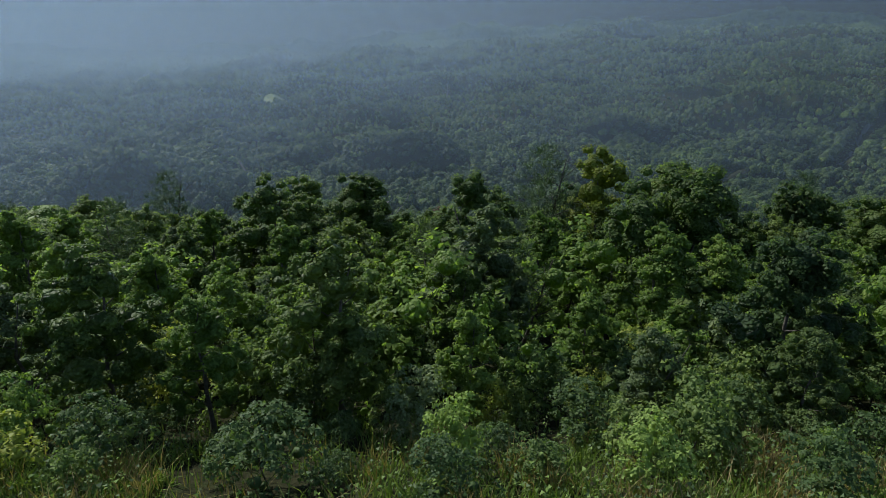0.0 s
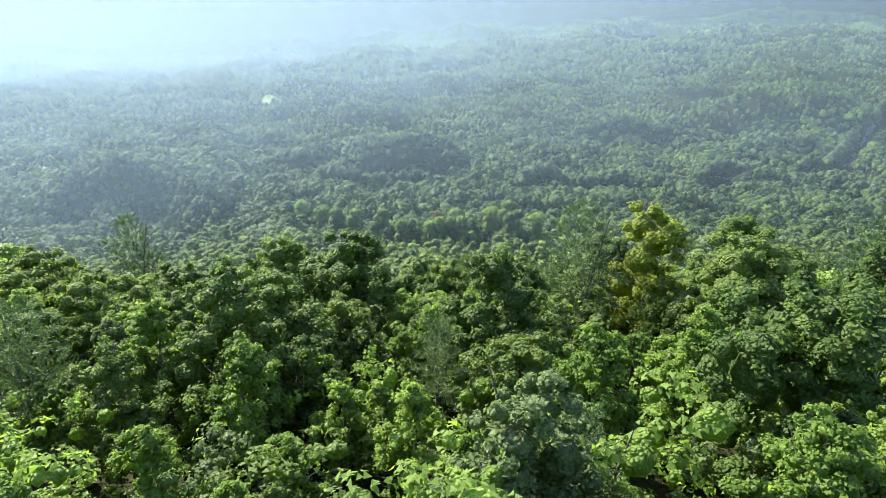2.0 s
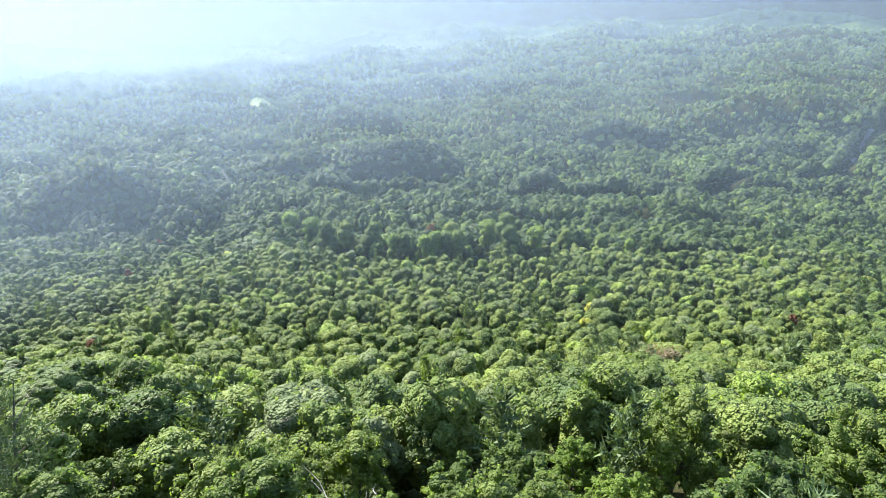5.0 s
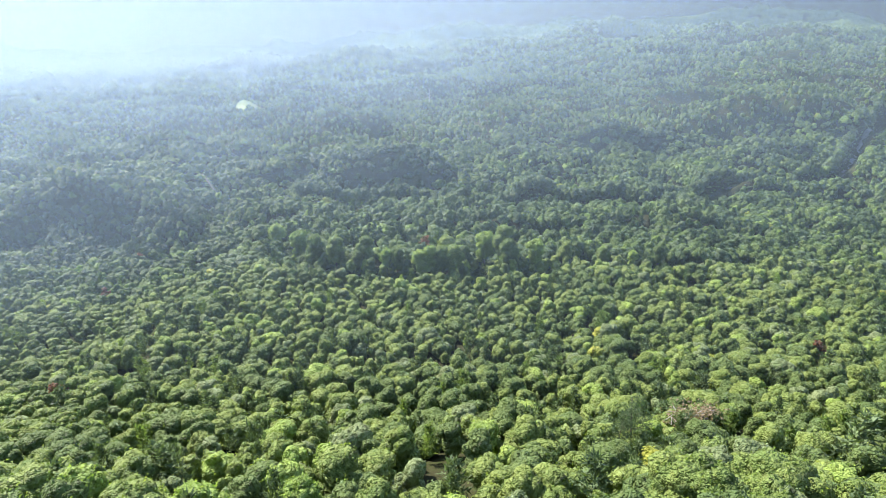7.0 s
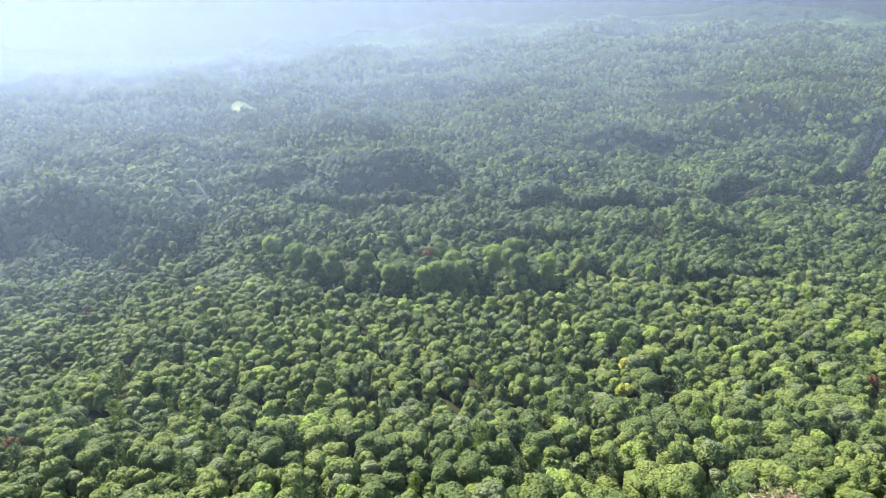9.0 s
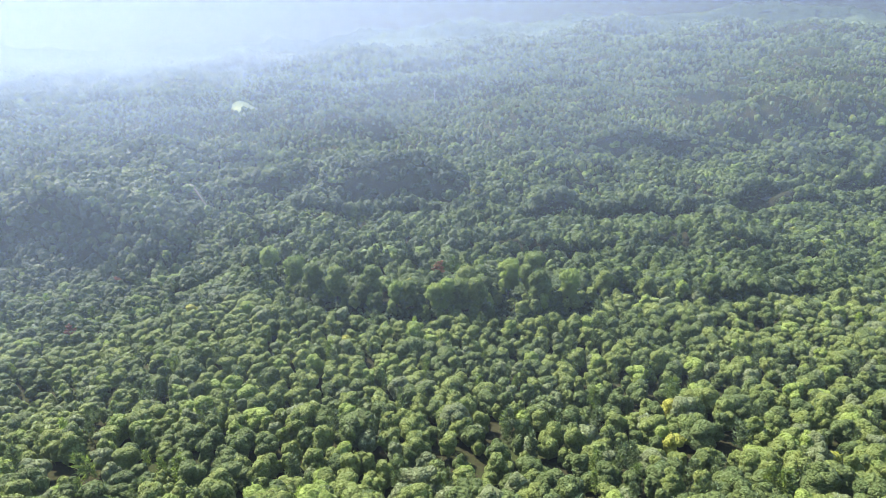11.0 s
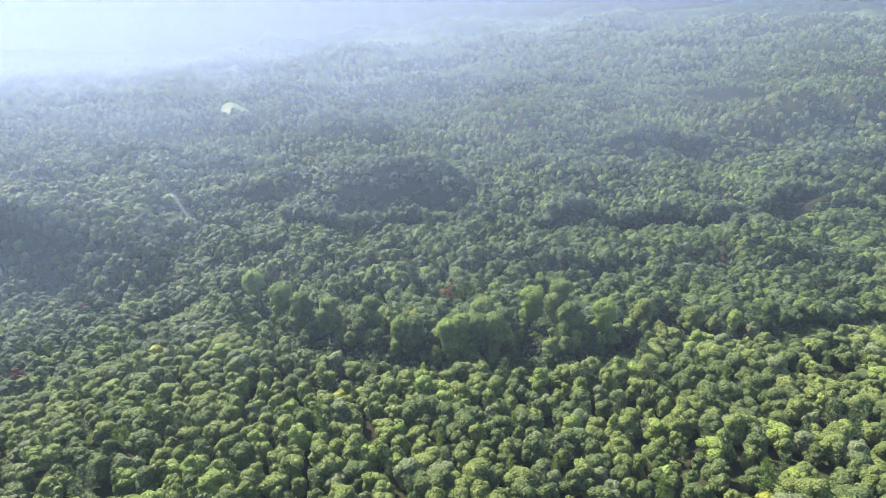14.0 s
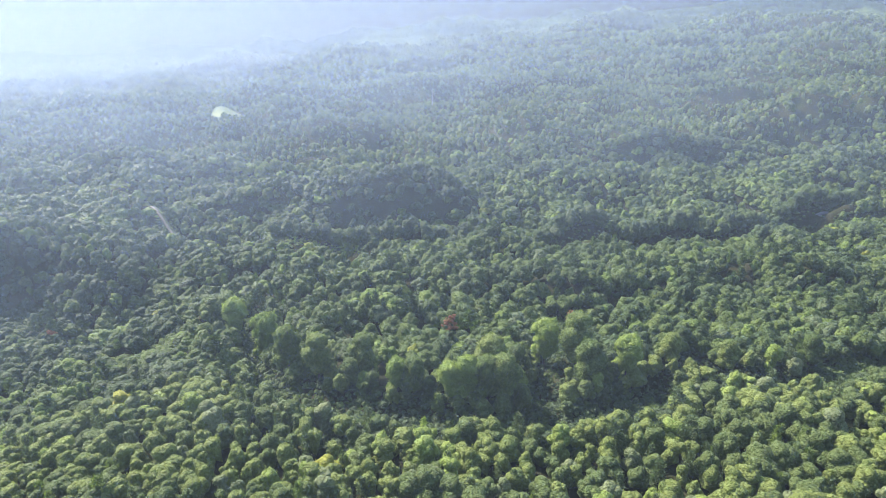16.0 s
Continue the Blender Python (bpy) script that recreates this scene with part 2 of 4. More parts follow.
def away(x, y, line):
    """How far places are from a broken line."""
    d = np.full(np.shape(x), 1e9)
    for (ax, ay), (bx, by) in zip(line[:-1], line[1:]):
        vx, vy = bx - ax, by - ay
        s = np.clip(((x - ax) * vx + (y - ay) * vy) / (vx * vx + vy * vy), 0, 1)
        d = np.minimum(d, np.hypot(x - ax - s * vx, y - ay - s * vy))
    return d


def land(x, y):
    x, y = np.asarray(x, float), np.asarray(y, float)
    z = np.interp(y, PROFILE_Y, PROFILE_Z)
    near = smooth(y, 60, 200) * (1 - smooth(y, 420, 700))
    z = z - near * (0.05 * np.clip(-(x + 35), 0, 70) + 0.36 * np.clip(-(x + 105), 0, 52)) - near * 0.06 * np.maximum(0, x - 90)
    far = smooth(y, 500, 900)
    z = z + far * np.clip(np.where(x > 0, 0.07, 0.02) * x, -20, 45) * (1 - 0.6 * smooth(y, 1500, 3500))
    z = z + waves(x, y, 55, 3) * 1.6 * smooth(y, 60, 160) + waves(x, y, 75, 13) * 5.0 * smooth(y, 320, 480) * (1 - smooth(y, 1000, 1300)) + waves(x, y, 120, 6) * 8.0 * smooth(y, 380, 650) + waves(x, y, 280, 5) * 13 * smooth(y, 450, 900)
    z = z + (waves(x, y, 700, 8) * 14 + waves(x, y, 260, 9) * 7) * smooth(y, 1100, 2400) * (1 - smooth(y, 3600, 4200))
    z = z + spur(x, y, -42, 556, 62, 62, 30) + spur(x, y, -250, 478, 80, 85, 38) + mound(x, y, -330, 990, 220, 90, 10)
    for hill in HILLS:
        z = z + spur(x, y, *hill)
    z = z - 34 * smooth(y, 1120, 1450) * smooth(-x, 120, 420) * (1 - smooth(y, 2200, 3600))
    for line, deep in SUNKEN:
        z = z - deep * (1 - smooth(away(x, y, line), 2.0, 10.0))
    return z


def clear_of(x, y, line, half):
    return away(x, y, line) > half


def mesh_object(name, verts, faces, mats, index=None, parent=None, smoothed=False):
    """One mesh from arrays; every face has the same number of corners."""
    verts, faces = np.asarray(verts, np.float32), np.asarray(faces, np.int32)
    me = bpy.data.meshes.new(name)
    k = faces.shape[1]
    me.vertices.add(len(verts))
    me.vertices.foreach_set("co", verts.ravel())
    me.loops.add(faces.size)
    me.loops.foreach_set("vertex_index", faces.ravel())
    me.polygons.add(len(faces))
    me.polygons.foreach_set("loop_start", np.arange(len(faces), dtype=np.int32) * k)
    for m in mats:
        me.materials.append(m)
    if index is not None:
        me.polygons.foreach_set("material_index", np.asarray(index, np.int32))
    if smoothed is not False:
        me.polygons.foreach_set("use_smooth", np.ones(len(faces), bool) & smoothed)
    me.update(calc_edges=True)
    ob = new(name, me)
    ob.parent = parent
    return ob


def sheet(xs, ys, height):
    X, Y = np.meshgrid(xs, ys)
    Z = height(X, Y)
    v = np.stack([X, Y, Z], -1).reshape(-1, 3)
    i = (np.arange(len(ys) - 1)[:, None] * len(xs) + np.arange(len(xs) - 1)).ravel()
    return v, np.stack([i, i + 1, i + 1 + len(xs), i + len(xs)], -1)


gx = np.unique(np.concatenate([np.sinh(np.linspace(-6.0, 6.0, 181)) / math.sinh(6.0) * 5200, np.arange(-300.5, 560, 9.0)]))
gy = np.unique(np.concatenate([np.linspace(-5000, -60, 12), np.linspace(-52, 30, 42), 30 + np.cumsum(np.geomspace(2.2, 110, 148)), np.arange(281.3, 400, 3.0), np.arange(470.7, 720, 5.0)]))
v, f = sheet(gx, gy[gy < 5400], land)
tagged(mesh_object("ground", v, f, [EARTH], smoothed=True), "leaf-littered forest floor falling into a wide valley", "ground", kind="structure")

# ---------------------------------------------------------------- leaves and crowns, as arrays
def icosahedron():
    p = (1 + 5 ** 0.5) / 2
    v = np.array([(-1, p, 0), (1, p, 0), (-1, -p, 0), (1, -p, 0), (0, -1, p), (0, 1, p), (0, -1, -p), (0, 1, -p), (p, 0, -1), (p, 0, 1), (-p, 0, -1), (-p, 0, 1)], float)
    f = np.array([(0, 11, 5), (0, 5, 1), (0, 1, 7), (0, 7, 10), (0, 10, 11), (1, 5, 9), (5, 11, 4), (11, 10, 2), (10, 7, 6), (7, 1, 8), (3, 9, 4), (3, 4, 2), (3, 2, 6), (3, 6, 8), (3, 8, 9), (4, 9, 5), (2, 4, 11), (6, 2, 10), (8, 6, 7), (9, 8, 1)])
    return v / np.linalg.norm(v[0]), f


def unit(r, n):
    d = r.normal(size=(n, 3))
    return d / np.linalg.norm(d, axis=1, keepdims=True)


def leaf_triangles(r, at, out, size, spread=0.8):
    """Small pointed leaf sprays at the places given, facing roughly outwards."""
    n = len(at)
    nrm = out + r.normal(size=(n, 3)) * spread
    nrm /= np.linalg.norm(nrm, axis=1, keepdims=True)
    a = np.cross(nrm, unit(r, n))
    a /= np.linalg.norm(a, axis=1, keepdims=True) + 1e-9
    b = np.cross(nrm, a)
    s = size * r.uniform(0.6, 1.35, (n, 1))
    v = np.stack([at - a * s * 0.5 - b * s * 0.35, at + a * s * 0.5 - b * s * 0.3 * r.uniform(0, 1.6, (n, 1)), at + b * s * 0.62 + a * s * r.uniform(-0.3, 0.3, (n, 1))], 1)
    return v.reshape(-1, 3), np.arange(3 * n).reshape(-1, 3)


def joined(pieces):
    vs, fs, n = [], [], 0
    for v, f in pieces:
        vs.append(v)
        fs.append(np.asarray(f) + n)
        n += len(v)
    return np.concatenate(vs), np.concatenate(fs)


def lobes(r, count, radius, base, top, pointed=0.0):
    """The clumps that a crown is made of: centres and radii, uneven round the stem."""
    c, s = [], []
    for i in range(count):
        h = (i + r.uniform(0.1, 0.9)) / count
        w = math.sin(math.pi * (0.18 + 0.80 * h) ** (1.0 - 0.3 * pointed)) ** 0.7 * (1 - pointed * h * 0.6)
        a = i * 2.4 + r.uniform(-0.6, 0.6)
        d = radius * w * r.uniform(0.35, 0.78)
        c.append((math.cos(a) * d, math.sin(a) * d, base + (top - base) * (0.12 + 0.74 * h)))
        s.append(radius * r.uniform(0.34, 0.52) * (1 - 0.25 * h * pointed))
    return np.array(c), np.array(s)


def ball(times):
    """A round body: an icosahedron, its sides split in four as often as asked."""
    v, f = icosahedron()
    for _ in range(times):
        mids, out, vs = {}, [], list(v)
        for a, b, c in f:
            k = []
            for p, q in ((a, b), (b, c), (c, a)):
                key = (min(p, q), max(p, q))
                if key not in mids:
                    m = v[p] + v[q]
                    mids[key] = len(vs)
                    vs.append(m / np.linalg.norm(m))
                k.append(mids[key])
            out += [(a, k[0], k[2]), (b, k[1], k[0]), (c, k[2], k[1]), (k[0], k[1], k[2])]
        v, f = np.array(vs), np.array(out)
    return v, f


BALLS = [ball(i) for i in range(4)]


def upper(level):
    """A round body without its underside."""
    v, f = BALLS[level]
    f = f[v[f][..., 2].mean(1) > -0.42]
    keep, back = np.unique(f, return_inverse=True)
    return v[keep], back.reshape(-1, 3)


DOMES = [upper(i) for i in range(4)]


def crown(seed, radius, base, top, count, tufts, per, size, level=1, shrink=0.7, pointed=0.0, full=0.78):
    """A broadleaf crown: limbs that end in clumps, each clump set with small rounded tufts of leaves.
    full: how solid a tuft is under its leaves. Gives the points, the sides, and how many sides are massed leaves."""
    r = np.random.default_rng(seed)
    c, s = lobes(r, count, radius, base, top, pointed)
    pieces = []
    for centre, rad in zip(c, s):
        jag = r.uniform(0.72, 1.12, (len(BALLS[0][0]), 1))
        pieces.append((centre + BALLS[0][0] * jag * rad * shrink * (1, 1, 0.85), BALLS[0][1]))
    which = r.choice(count, tufts, p=s ** 2 / (s ** 2).sum())
    d = unit(r, tufts)
    d[:, 2] = np.where(d[:, 2] < -0.35, -d[:, 2], d[:, 2])
    mid = c[which] + d * s[which][:, None] * r.uniform(0.75, 1.08, (tufts, 1)) * (1, 1, 0.9)
    rad = s[which] * r.uniform(0.24, 0.44, tufts)
    cv, cf = DOMES[level]
    for p, b in zip(mid, rad if full else ()):
        a = r.uniform(0, 6.28)
        turned = np.stack([cv[:, 0] * math.cos(a) - cv[:, 1] * math.sin(a), cv[:, 0] * math.sin(a) + cv[:, 1] * math.cos(a), cv[:, 2] * 0.8], -1)
        pieces.append((p + turned * b * full * r.uniform(0.78, 1.15, (len(cv), 1)), cf))
    heart = sum(len(f) for _, f in pieces)
    e = unit(r, tufts * per) * 0.9 + np.repeat(d, per, 0) * 0.5 + (0, 0, 0.5)
    e /= np.linalg.norm(e, axis=1, keepdims=True)
    at = np.repeat(mid, per, 0) + e * np.repeat(rad, per)[:, None] * r.uniform(0.85, 1.25, (tufts * per, 1)) * (1, 1, 0.85)
    pieces.append(leaf_triangles(r, at, e + (0, 0, 0.55), size, 0.45))
    return (*joined(pieces), heart)


def dome_crown(seed, radius, base, top, sprays, size, level, lumps=22, heart=0.96):
    """A full, rounded crown as it looks from above: a dome swelling into limbs and many small round bosses,
    with leaf sprays standing off them. Gives the points, the sides, and how many sides belong to the massed heart."""
    r = np.random.default_rng(seed)
    mid = np.array((0, 0, base + (top - base) * 0.42))
    half = np.array((radius, radius, (top - base) * 0.58))
    k = np.arange(lumps)
    h = 1 - 1.7 * (k + r.uniform(0.2, 0.8, lumps)) / lumps
    a = k * 2.39996 + r.uniform(-0.5, 0.5, lumps)
    w = np.sqrt(np.clip(1 - h * h, 0, 1))
    boss = np.stack([np.cos(a) * w, np.sin(a) * w, h], -1)
    tall = r.uniform(0.6, 1.25, lumps)
    limb = unit(r, 6)
    limb[:, 2] = np.abs(limb[:, 2]) * 0.9 - 0.2
    limb /= np.linalg.norm(limb, axis=1, keepdims=True)

    def swell(d):
        near = d @ boss.T
        i = near.argmax(1)
        crest = np.clip(1 - (1 - near.max(1)) * lumps * 0.42, 0, 1) ** 0.5
        return 0.70 + 0.20 * np.exp(4.0 * ((d @ limb.T).max(1) - 1)) + 0.13 * tall[i] * crest, i

    cv, cf = DOMES[level]
    pieces = [(mid + cv * half * heart * (swell(cv)[0] * r.uniform(0.86, 1.12, len(cv)))[:, None], cf)]
    if sprays:
        d = boss[r.integers(0, lumps, sprays)] + r.normal(size=(sprays, 3)) * 0.22
        d[:, 2] = np.where(d[:, 2] < -0.45, -d[:, 2], d[:, 2])
        d /= np.linalg.norm(d, axis=1, keepdims=True)
        out, i = swell(d)
        at = mid + d * half * (out * r.uniform(0.94, 1.18, sprays))[:, None]
        pieces.append(leaf_triangles(r, at, 0.9 * d + 1.6 * (d - boss[i]) + (0, 0, 0.2), size, 0.6))
    return (*joined(pieces), len(cf))


def lobed_crown(seed, radius, base, top, limbs, sprays, size, level, drop=0.42, plump=1.0):
    """A broad crown whose limbs each carry a rounded head of leaves, the highest in the middle.
    Gives the points, the sides, and how many sides belong to the massed heads."""
    r = np.random.default_rng(seed)
    heads, leaves, share = [dome_crown(seed, radius * (0.82 if level < 2 else 0.6), base, base + (top - base) * 0.78, 0, 0, max(0, level - 1), 12)[:2]], [], sprays // limbs
    turn = r.uniform(0, 6.28)
    for i in range(limbs):
        u = i / limbs
        a, out = turn + i * 2.39996 + r.uniform(-0.4, 0.4), radius * (0.15 + 0.85 * u ** 0.6) * r.uniform(0.5, 0.66)
        size_i = plump * radius * r.uniform(0.44, 0.62) * (1.12 - 0.25 * u)
        head = base + (top - base) * (1.0 - (0.12 + drop * u) * r.uniform(0.4, 1.3))
        v, f, n = dome_crown(seed * 31 + i, size_i, max(base, head - size_i * r.uniform(1.6, 2.2)), head, share, size, level, 16 if level < 2 else 30)
        v = v + (math.cos(a) * out, math.sin(a) * out, 0)
        heads.append((v[:f[:n].max() + 1], f[:n]))
        if share:
            leaves.append((v[f[:n].max() + 1:], f[n:] - f[:n].max() - 1))
    return (*joined(heads + leaves), sum(len(f) for _, f in heads))


def pine_crown(seed, radius, base, top, whorls, tufts, size, repeats=4, thick=0.16):
    """A pine: whorls of upswept boughs that shorten to the tip, with needle tufts along each."""
    r = np.random.default_rng(seed)
    at, out = [], []
    for i in range(whorls):
        h = (i + 0.5) / whorls
        reach = radius * (1 - h) ** 0.7 * r.uniform(0.75, 1.1) + 0.12 * radius
        for k in range(5):
            a = k * 1.257 + i * 0.7 + r.uniform(-0.3, 0.3)
            rr = reach * r.uniform(0.7, 1.1)
            m = max(3, int(tufts * rr / radius))
            s = np.linspace(0.25, 1.0, m)
            z = base + (top - base) * h + rr * (0.28 * s ** 2 - 0.05)
            at.append(np.stack([np.cos(a) * rr * s, np.sin(a) * rr * s, z], -1) + r.normal(size=(m, 3)) * 0.06 * radius)
            out.append(np.tile((math.cos(a) * 0.7, math.sin(a) * 0.7, 0.8), (m, 1)))
    at, out = np.concatenate(at), np.concatenate(out)
    pieces = []
    for _ in range(repeats):
        n = len(at)
        d = out + r.normal(size=(n, 3)) * 0.7
        d /= np.linalg.norm(d, axis=1, keepdims=True)
        w = np.cross(d, unit(r, n))
        w /= np.linalg.norm(w, axis=1, keepdims=True)
        L = size * r.uniform(0.7, 1.4, (n, 1))
        p = at + r.normal(size=(n, 3)) * size * 0.2
        v = np.stack([p - w * L * thick, p + w * L * thick, p + d * L], 1)
        pieces.append((v.reshape(-1, 3), np.arange(3 * n).reshape(-1, 3)))
    return joined(pieces)


def tube(path, radii, sides=6):
    """A tapered stem along a path of points."""
    vs, fs = [], []
    path = np.asarray(path, float)
    for i, (p, rad) in enumerate(zip(path, radii)):
        d = path[min(i + 1, len(path) - 1)] - path[max(i - 1, 0)]
        d /= np.linalg.norm(d)
        a = np.cross(d, (0.3, 1, 0.2))
        a /= np.linalg.norm(a)
        b = np.cross(d, a)
        t = np.arange(sides) * 2 * math.pi / sides
        vs.append(p + rad * (np.cos(t)[:, None] * a + np.sin(t)[:, None] * b))
        if i:
            k = np.arange(sides)
            q = (k + 1) % sides
            o = (i - 1) * sides
            fs.append(np.stack([o + k, o + q, o + sides + q], -1))
            fs.append(np.stack([o + k, o + sides + q, o + sides + k], -1))
    return np.concatenate(vs), np.concatenate(fs)


def trunk_mesh(seed, height, girth, radius, boughs, first=0.4):
    """A trunk that tapers and leans a little, with limbs that climb into the crown."""
    r = np.random.default_rng(seed + 500)
    n = 6
    s = np.linspace(0, 1, n)
    bend = np.cumsum(r.normal(size=(n, 2)) * 0.03 * height, 0) * s[:, None]
    path = np.column_stack([bend, s * height * 0.93 - 0.4])
    pieces = [tube(path, girth * (1.0 - 0.85 * s) * (1 + 0.5 * (s < 0.05)), 7)]
    for i in range(boughs):
        h = first + (0.9 - first) * (i + 0.5) / boughs
        root = np.array([np.interp(h, s, path[:, k]) for k in range(3)])
        a = i * 2.4 + r.uniform(-0.5, 0.5)
        L = radius * r.uniform(0.6, 0.95) * (1.1 - 0.6 * h)
        rise = r.uniform(0.35, 0.8)
        way = np.array([math.cos(a), math.sin(a), rise])
        p = np.stack([root, root + way * L * 0.5 + (0, 0, 0.05 * L), root + way * L * (1, 1, 1.25)])
        pieces.append(tube(p, girth * (1 - 0.8 * h) * np.array([0.5, 0.3, 0.1]), 5))
    return joined(pieces)

# ---------------------------------------------------------------- one tree of each kind, to be copied
def tree_thing(name, crown_data, trunk_data, leaf, label, category="tree", group=""):
    root = new(name)
    root.empty_display_size = 0.5
    if trunk_data is not None:
        mesh_object("trunk", *trunk_data, [BARK], parent=root)
    v, f, heart = crown_data
    kinds, tone = leaf
    mesh_object("crown", v, f, [kinds[tone], kinds[tone + " heart"]], np.arange(len(f)) < heart, root, np.arange(len(f)) < heart)
    return tagged(root, label, category, group)


def oak(seed, leaf, label, height=8.5, radius=2.5, fine=True, count=12, pointed=0.1):
    made = crown(seed, radius, height * 0.12, height, count, 110, 38, 0.115, 1, 0.66, pointed) if fine else crown(seed, radius, height * 0.12, height, count, 90, 24, 0.16, 0, 0.7, pointed)
    return tree_thing("oak_tree", made, trunk_mesh(seed, height, 0.14, radius, 7, 0.25), leaf, label, group="trees on the ridge")


def pine(seed, label, height=11.0, radius=2.9, whorls=14, tufts=11, size=0.42):
    return tree_thing("pine_tree", (*pine_crown(seed, radius, height * 0.3, height, whorls, tufts, size, 10, 0.06), 0),
                      trunk_mesh(seed, height * 1.04, 0.17, radius, 12, 0.3), (NEAR, "pine"), label, group="pines on the ridge")


def shrub(seed, leaf, label, height=2.2, radius=1.3, leaves=2000, size=0.11):
    return tree_thing("shrub", crown(seed, radius, 0.1, height, 9, leaves // 20, 20, size, 0, 0.3, 0.0, 0.0),
                      trunk_mesh(seed, height * 0.8, 0.035, radius, 6, 0.1), leaf, label, "shrub", "shrubs at the edge of the ridge")


def five_oaks(fine):
    return [
        oak(11, (NEAR, "oak"), "green oak with a rounded, lumpy crown", 8.5, 2.5, fine),
        oak(12, (NEAR, "deep"), "dark green oak with glossy leaves", 8.0, 2.3, fine),
        oak(13, (NEAR, "bright"), "bright green broadleaf tree in full sun", 8.0, 2.1, fine, 9, 0.3),
        oak(14, (NEAR, "oak"), "green oak with a broad, open crown", 9.0, 2.9, fine, 14),
        oak(15, (NEAR, "grey"), "grey-green broadleaf tree with pale leaf backs", 8.0, 2.2, fine, 10, 0.2),
    ]


OAKS, LOWER_OAKS = five_oaks(True), five_oaks(False)
YELLOW = oak(16, (NEAR, "yellow"), "yellowing broadleaf tree among green oaks", 9.5, 2.5, True, 10, 0.35)
PINES = [pine(21, "pine with open, feathery boughs and a dark trunk"), pine(22, "slender pine among the oaks", 8.0, 2.0, 12, 10, 0.34)]
SHRUBS = [
    shrub(31, (SHRUBBY, "bright"), "bright green leafy shrub on the ridge edge"),
    shrub(32, (SHRUBBY, "oak"), "green leafy shrub on the ridge edge"),
    shrub(33, (SHRUBBY, "grey"), "grey-green shrub with small leaves", 1.8, 1.2, 2200, 0.09),
    shrub(34, (SHRUBBY, "deep"), "dark shrub tangled with vines", 2.6, 1.6, 2200, 0.13),
    shrub(35, (SHRUBBY, "yellow"), "yellow-green leafy shrub in full sun", 2.4, 1.3, 2000, 0.10),
]
used = set()


def plant(template, x, y, scale=1.0, turn=None, sink=0.0, stretch=1.0):
    """Stand a tree at a place on the land: the first takes the template itself, the others are copies."""
    turn = rng.uniform(0, 360) if turn is None else turn
    m = pose(x, y, float(land(x, y)) - sink, 0, 0, turn) @ Matrix.Diagonal((scale, scale, scale * stretch, 1))
    if template.name not in used:
        used.add(template.name)
        template.matrix_basis = m
        return template
    return copy_thing(template, m)


# the trees that stand out on the ridge
HEROES = [
    (PINES[0], 6.2, 36.8, 0.95), (YELLOW, 9.4, 36.0, 1.1), (OAKS[2], -17.0, 22.5, 0.85), (OAKS[2], -13.6, 19.5, 0.7), (OAKS[2], -19.0, 29.0, 1.0), (OAKS[2], -8.0, 20.5, 0.72), (OAKS[2], -15.6, 17.5, 0.6), (PINES[0], -23.6, 50.0, 1.1), (PINES[1], -0.8, 28.8, 0.75), (PINES[1], 2.9, 20.5, 0.85),
    (OAKS[2], -7.0, 25.2, 0.95), (OAKS[2], 7.2, 18.4, 0.9), (OAKS[2], 9.6, 19.5, 0.85), (OAKS[0], -9.0, 37.4, 1.05), (OAKS[3], -5.6, 38.6, 1.0),
    (OAKS[1], 8.6, 13.6, 0.66), (OAKS[1], 11.4, 15.5, 0.75), (OAKS[2], -9.0, 17.0, 0.75), (OAKS[2], -3.6, 14.6, 0.55), (OAKS[2], -12.5, 18.5, 0.8), (OAKS[2], -6.4, 16.2, 0.65),
    (OAKS[3], 9.2, 22.5, 0.95), (OAKS[3], 15.7, 38.2, 1.1), (OAKS[2], -12.0, 29.5, 1.0), (OAKS[0], -8.6, 28.6, 0.95), (OAKS[2], 9.6, 29.2, 1.0), (OAKS[3], 12.4, 32.5, 1.0), (OAKS[2], 6.6, 28.4, 0.85), (OAKS[4], 1.2, 19.0, 0.85), (OAKS[0], 1.5, 31.0, 1.0),
    (OAKS[2], -5.2, 11.4, 0.55), (OAKS[0], -7.6, 11.8, 0.55), (OAKS[0], -2.4, 12.2, 0.58), (OAKS[4], -10.0, 12.4, 0.6), (OAKS[2], 0.6, 12.6, 0.5), (OAKS[4], 4.6, 11.4, 0.45), (OAKS[1], 8.0, 11.4, 0.55),
    (PINES[0], 29.0, 122.5, 1.25), (PINES[0], 26.0, 121.0, 1.0), (PINES[1], 40.0, 128.0, 1.4),
]
taken = []
for what, x, y, s in HEROES:
    plant(what, x, y, s)
    taken.append((x, y))


def scatter(spacing, y0, y1, left, right, jitter=0.38):
    """Jittered places, row by row, between two slanting sides given as (at y = 0, slope)."""
    out = []
    for i, y in enumerate(np.arange(y0, y1, spacing * 0.88)):
        xs = np.arange(left[0] + left[1] * y, right[0] + right[1] * y, spacing) + (i % 2) * spacing / 2
        out.append(np.column_stack([xs, np.full(len(xs), y)]))
    p = np.concatenate(out)
    return p + rng.uniform(-jitter, jitter, p.shape) * spacing


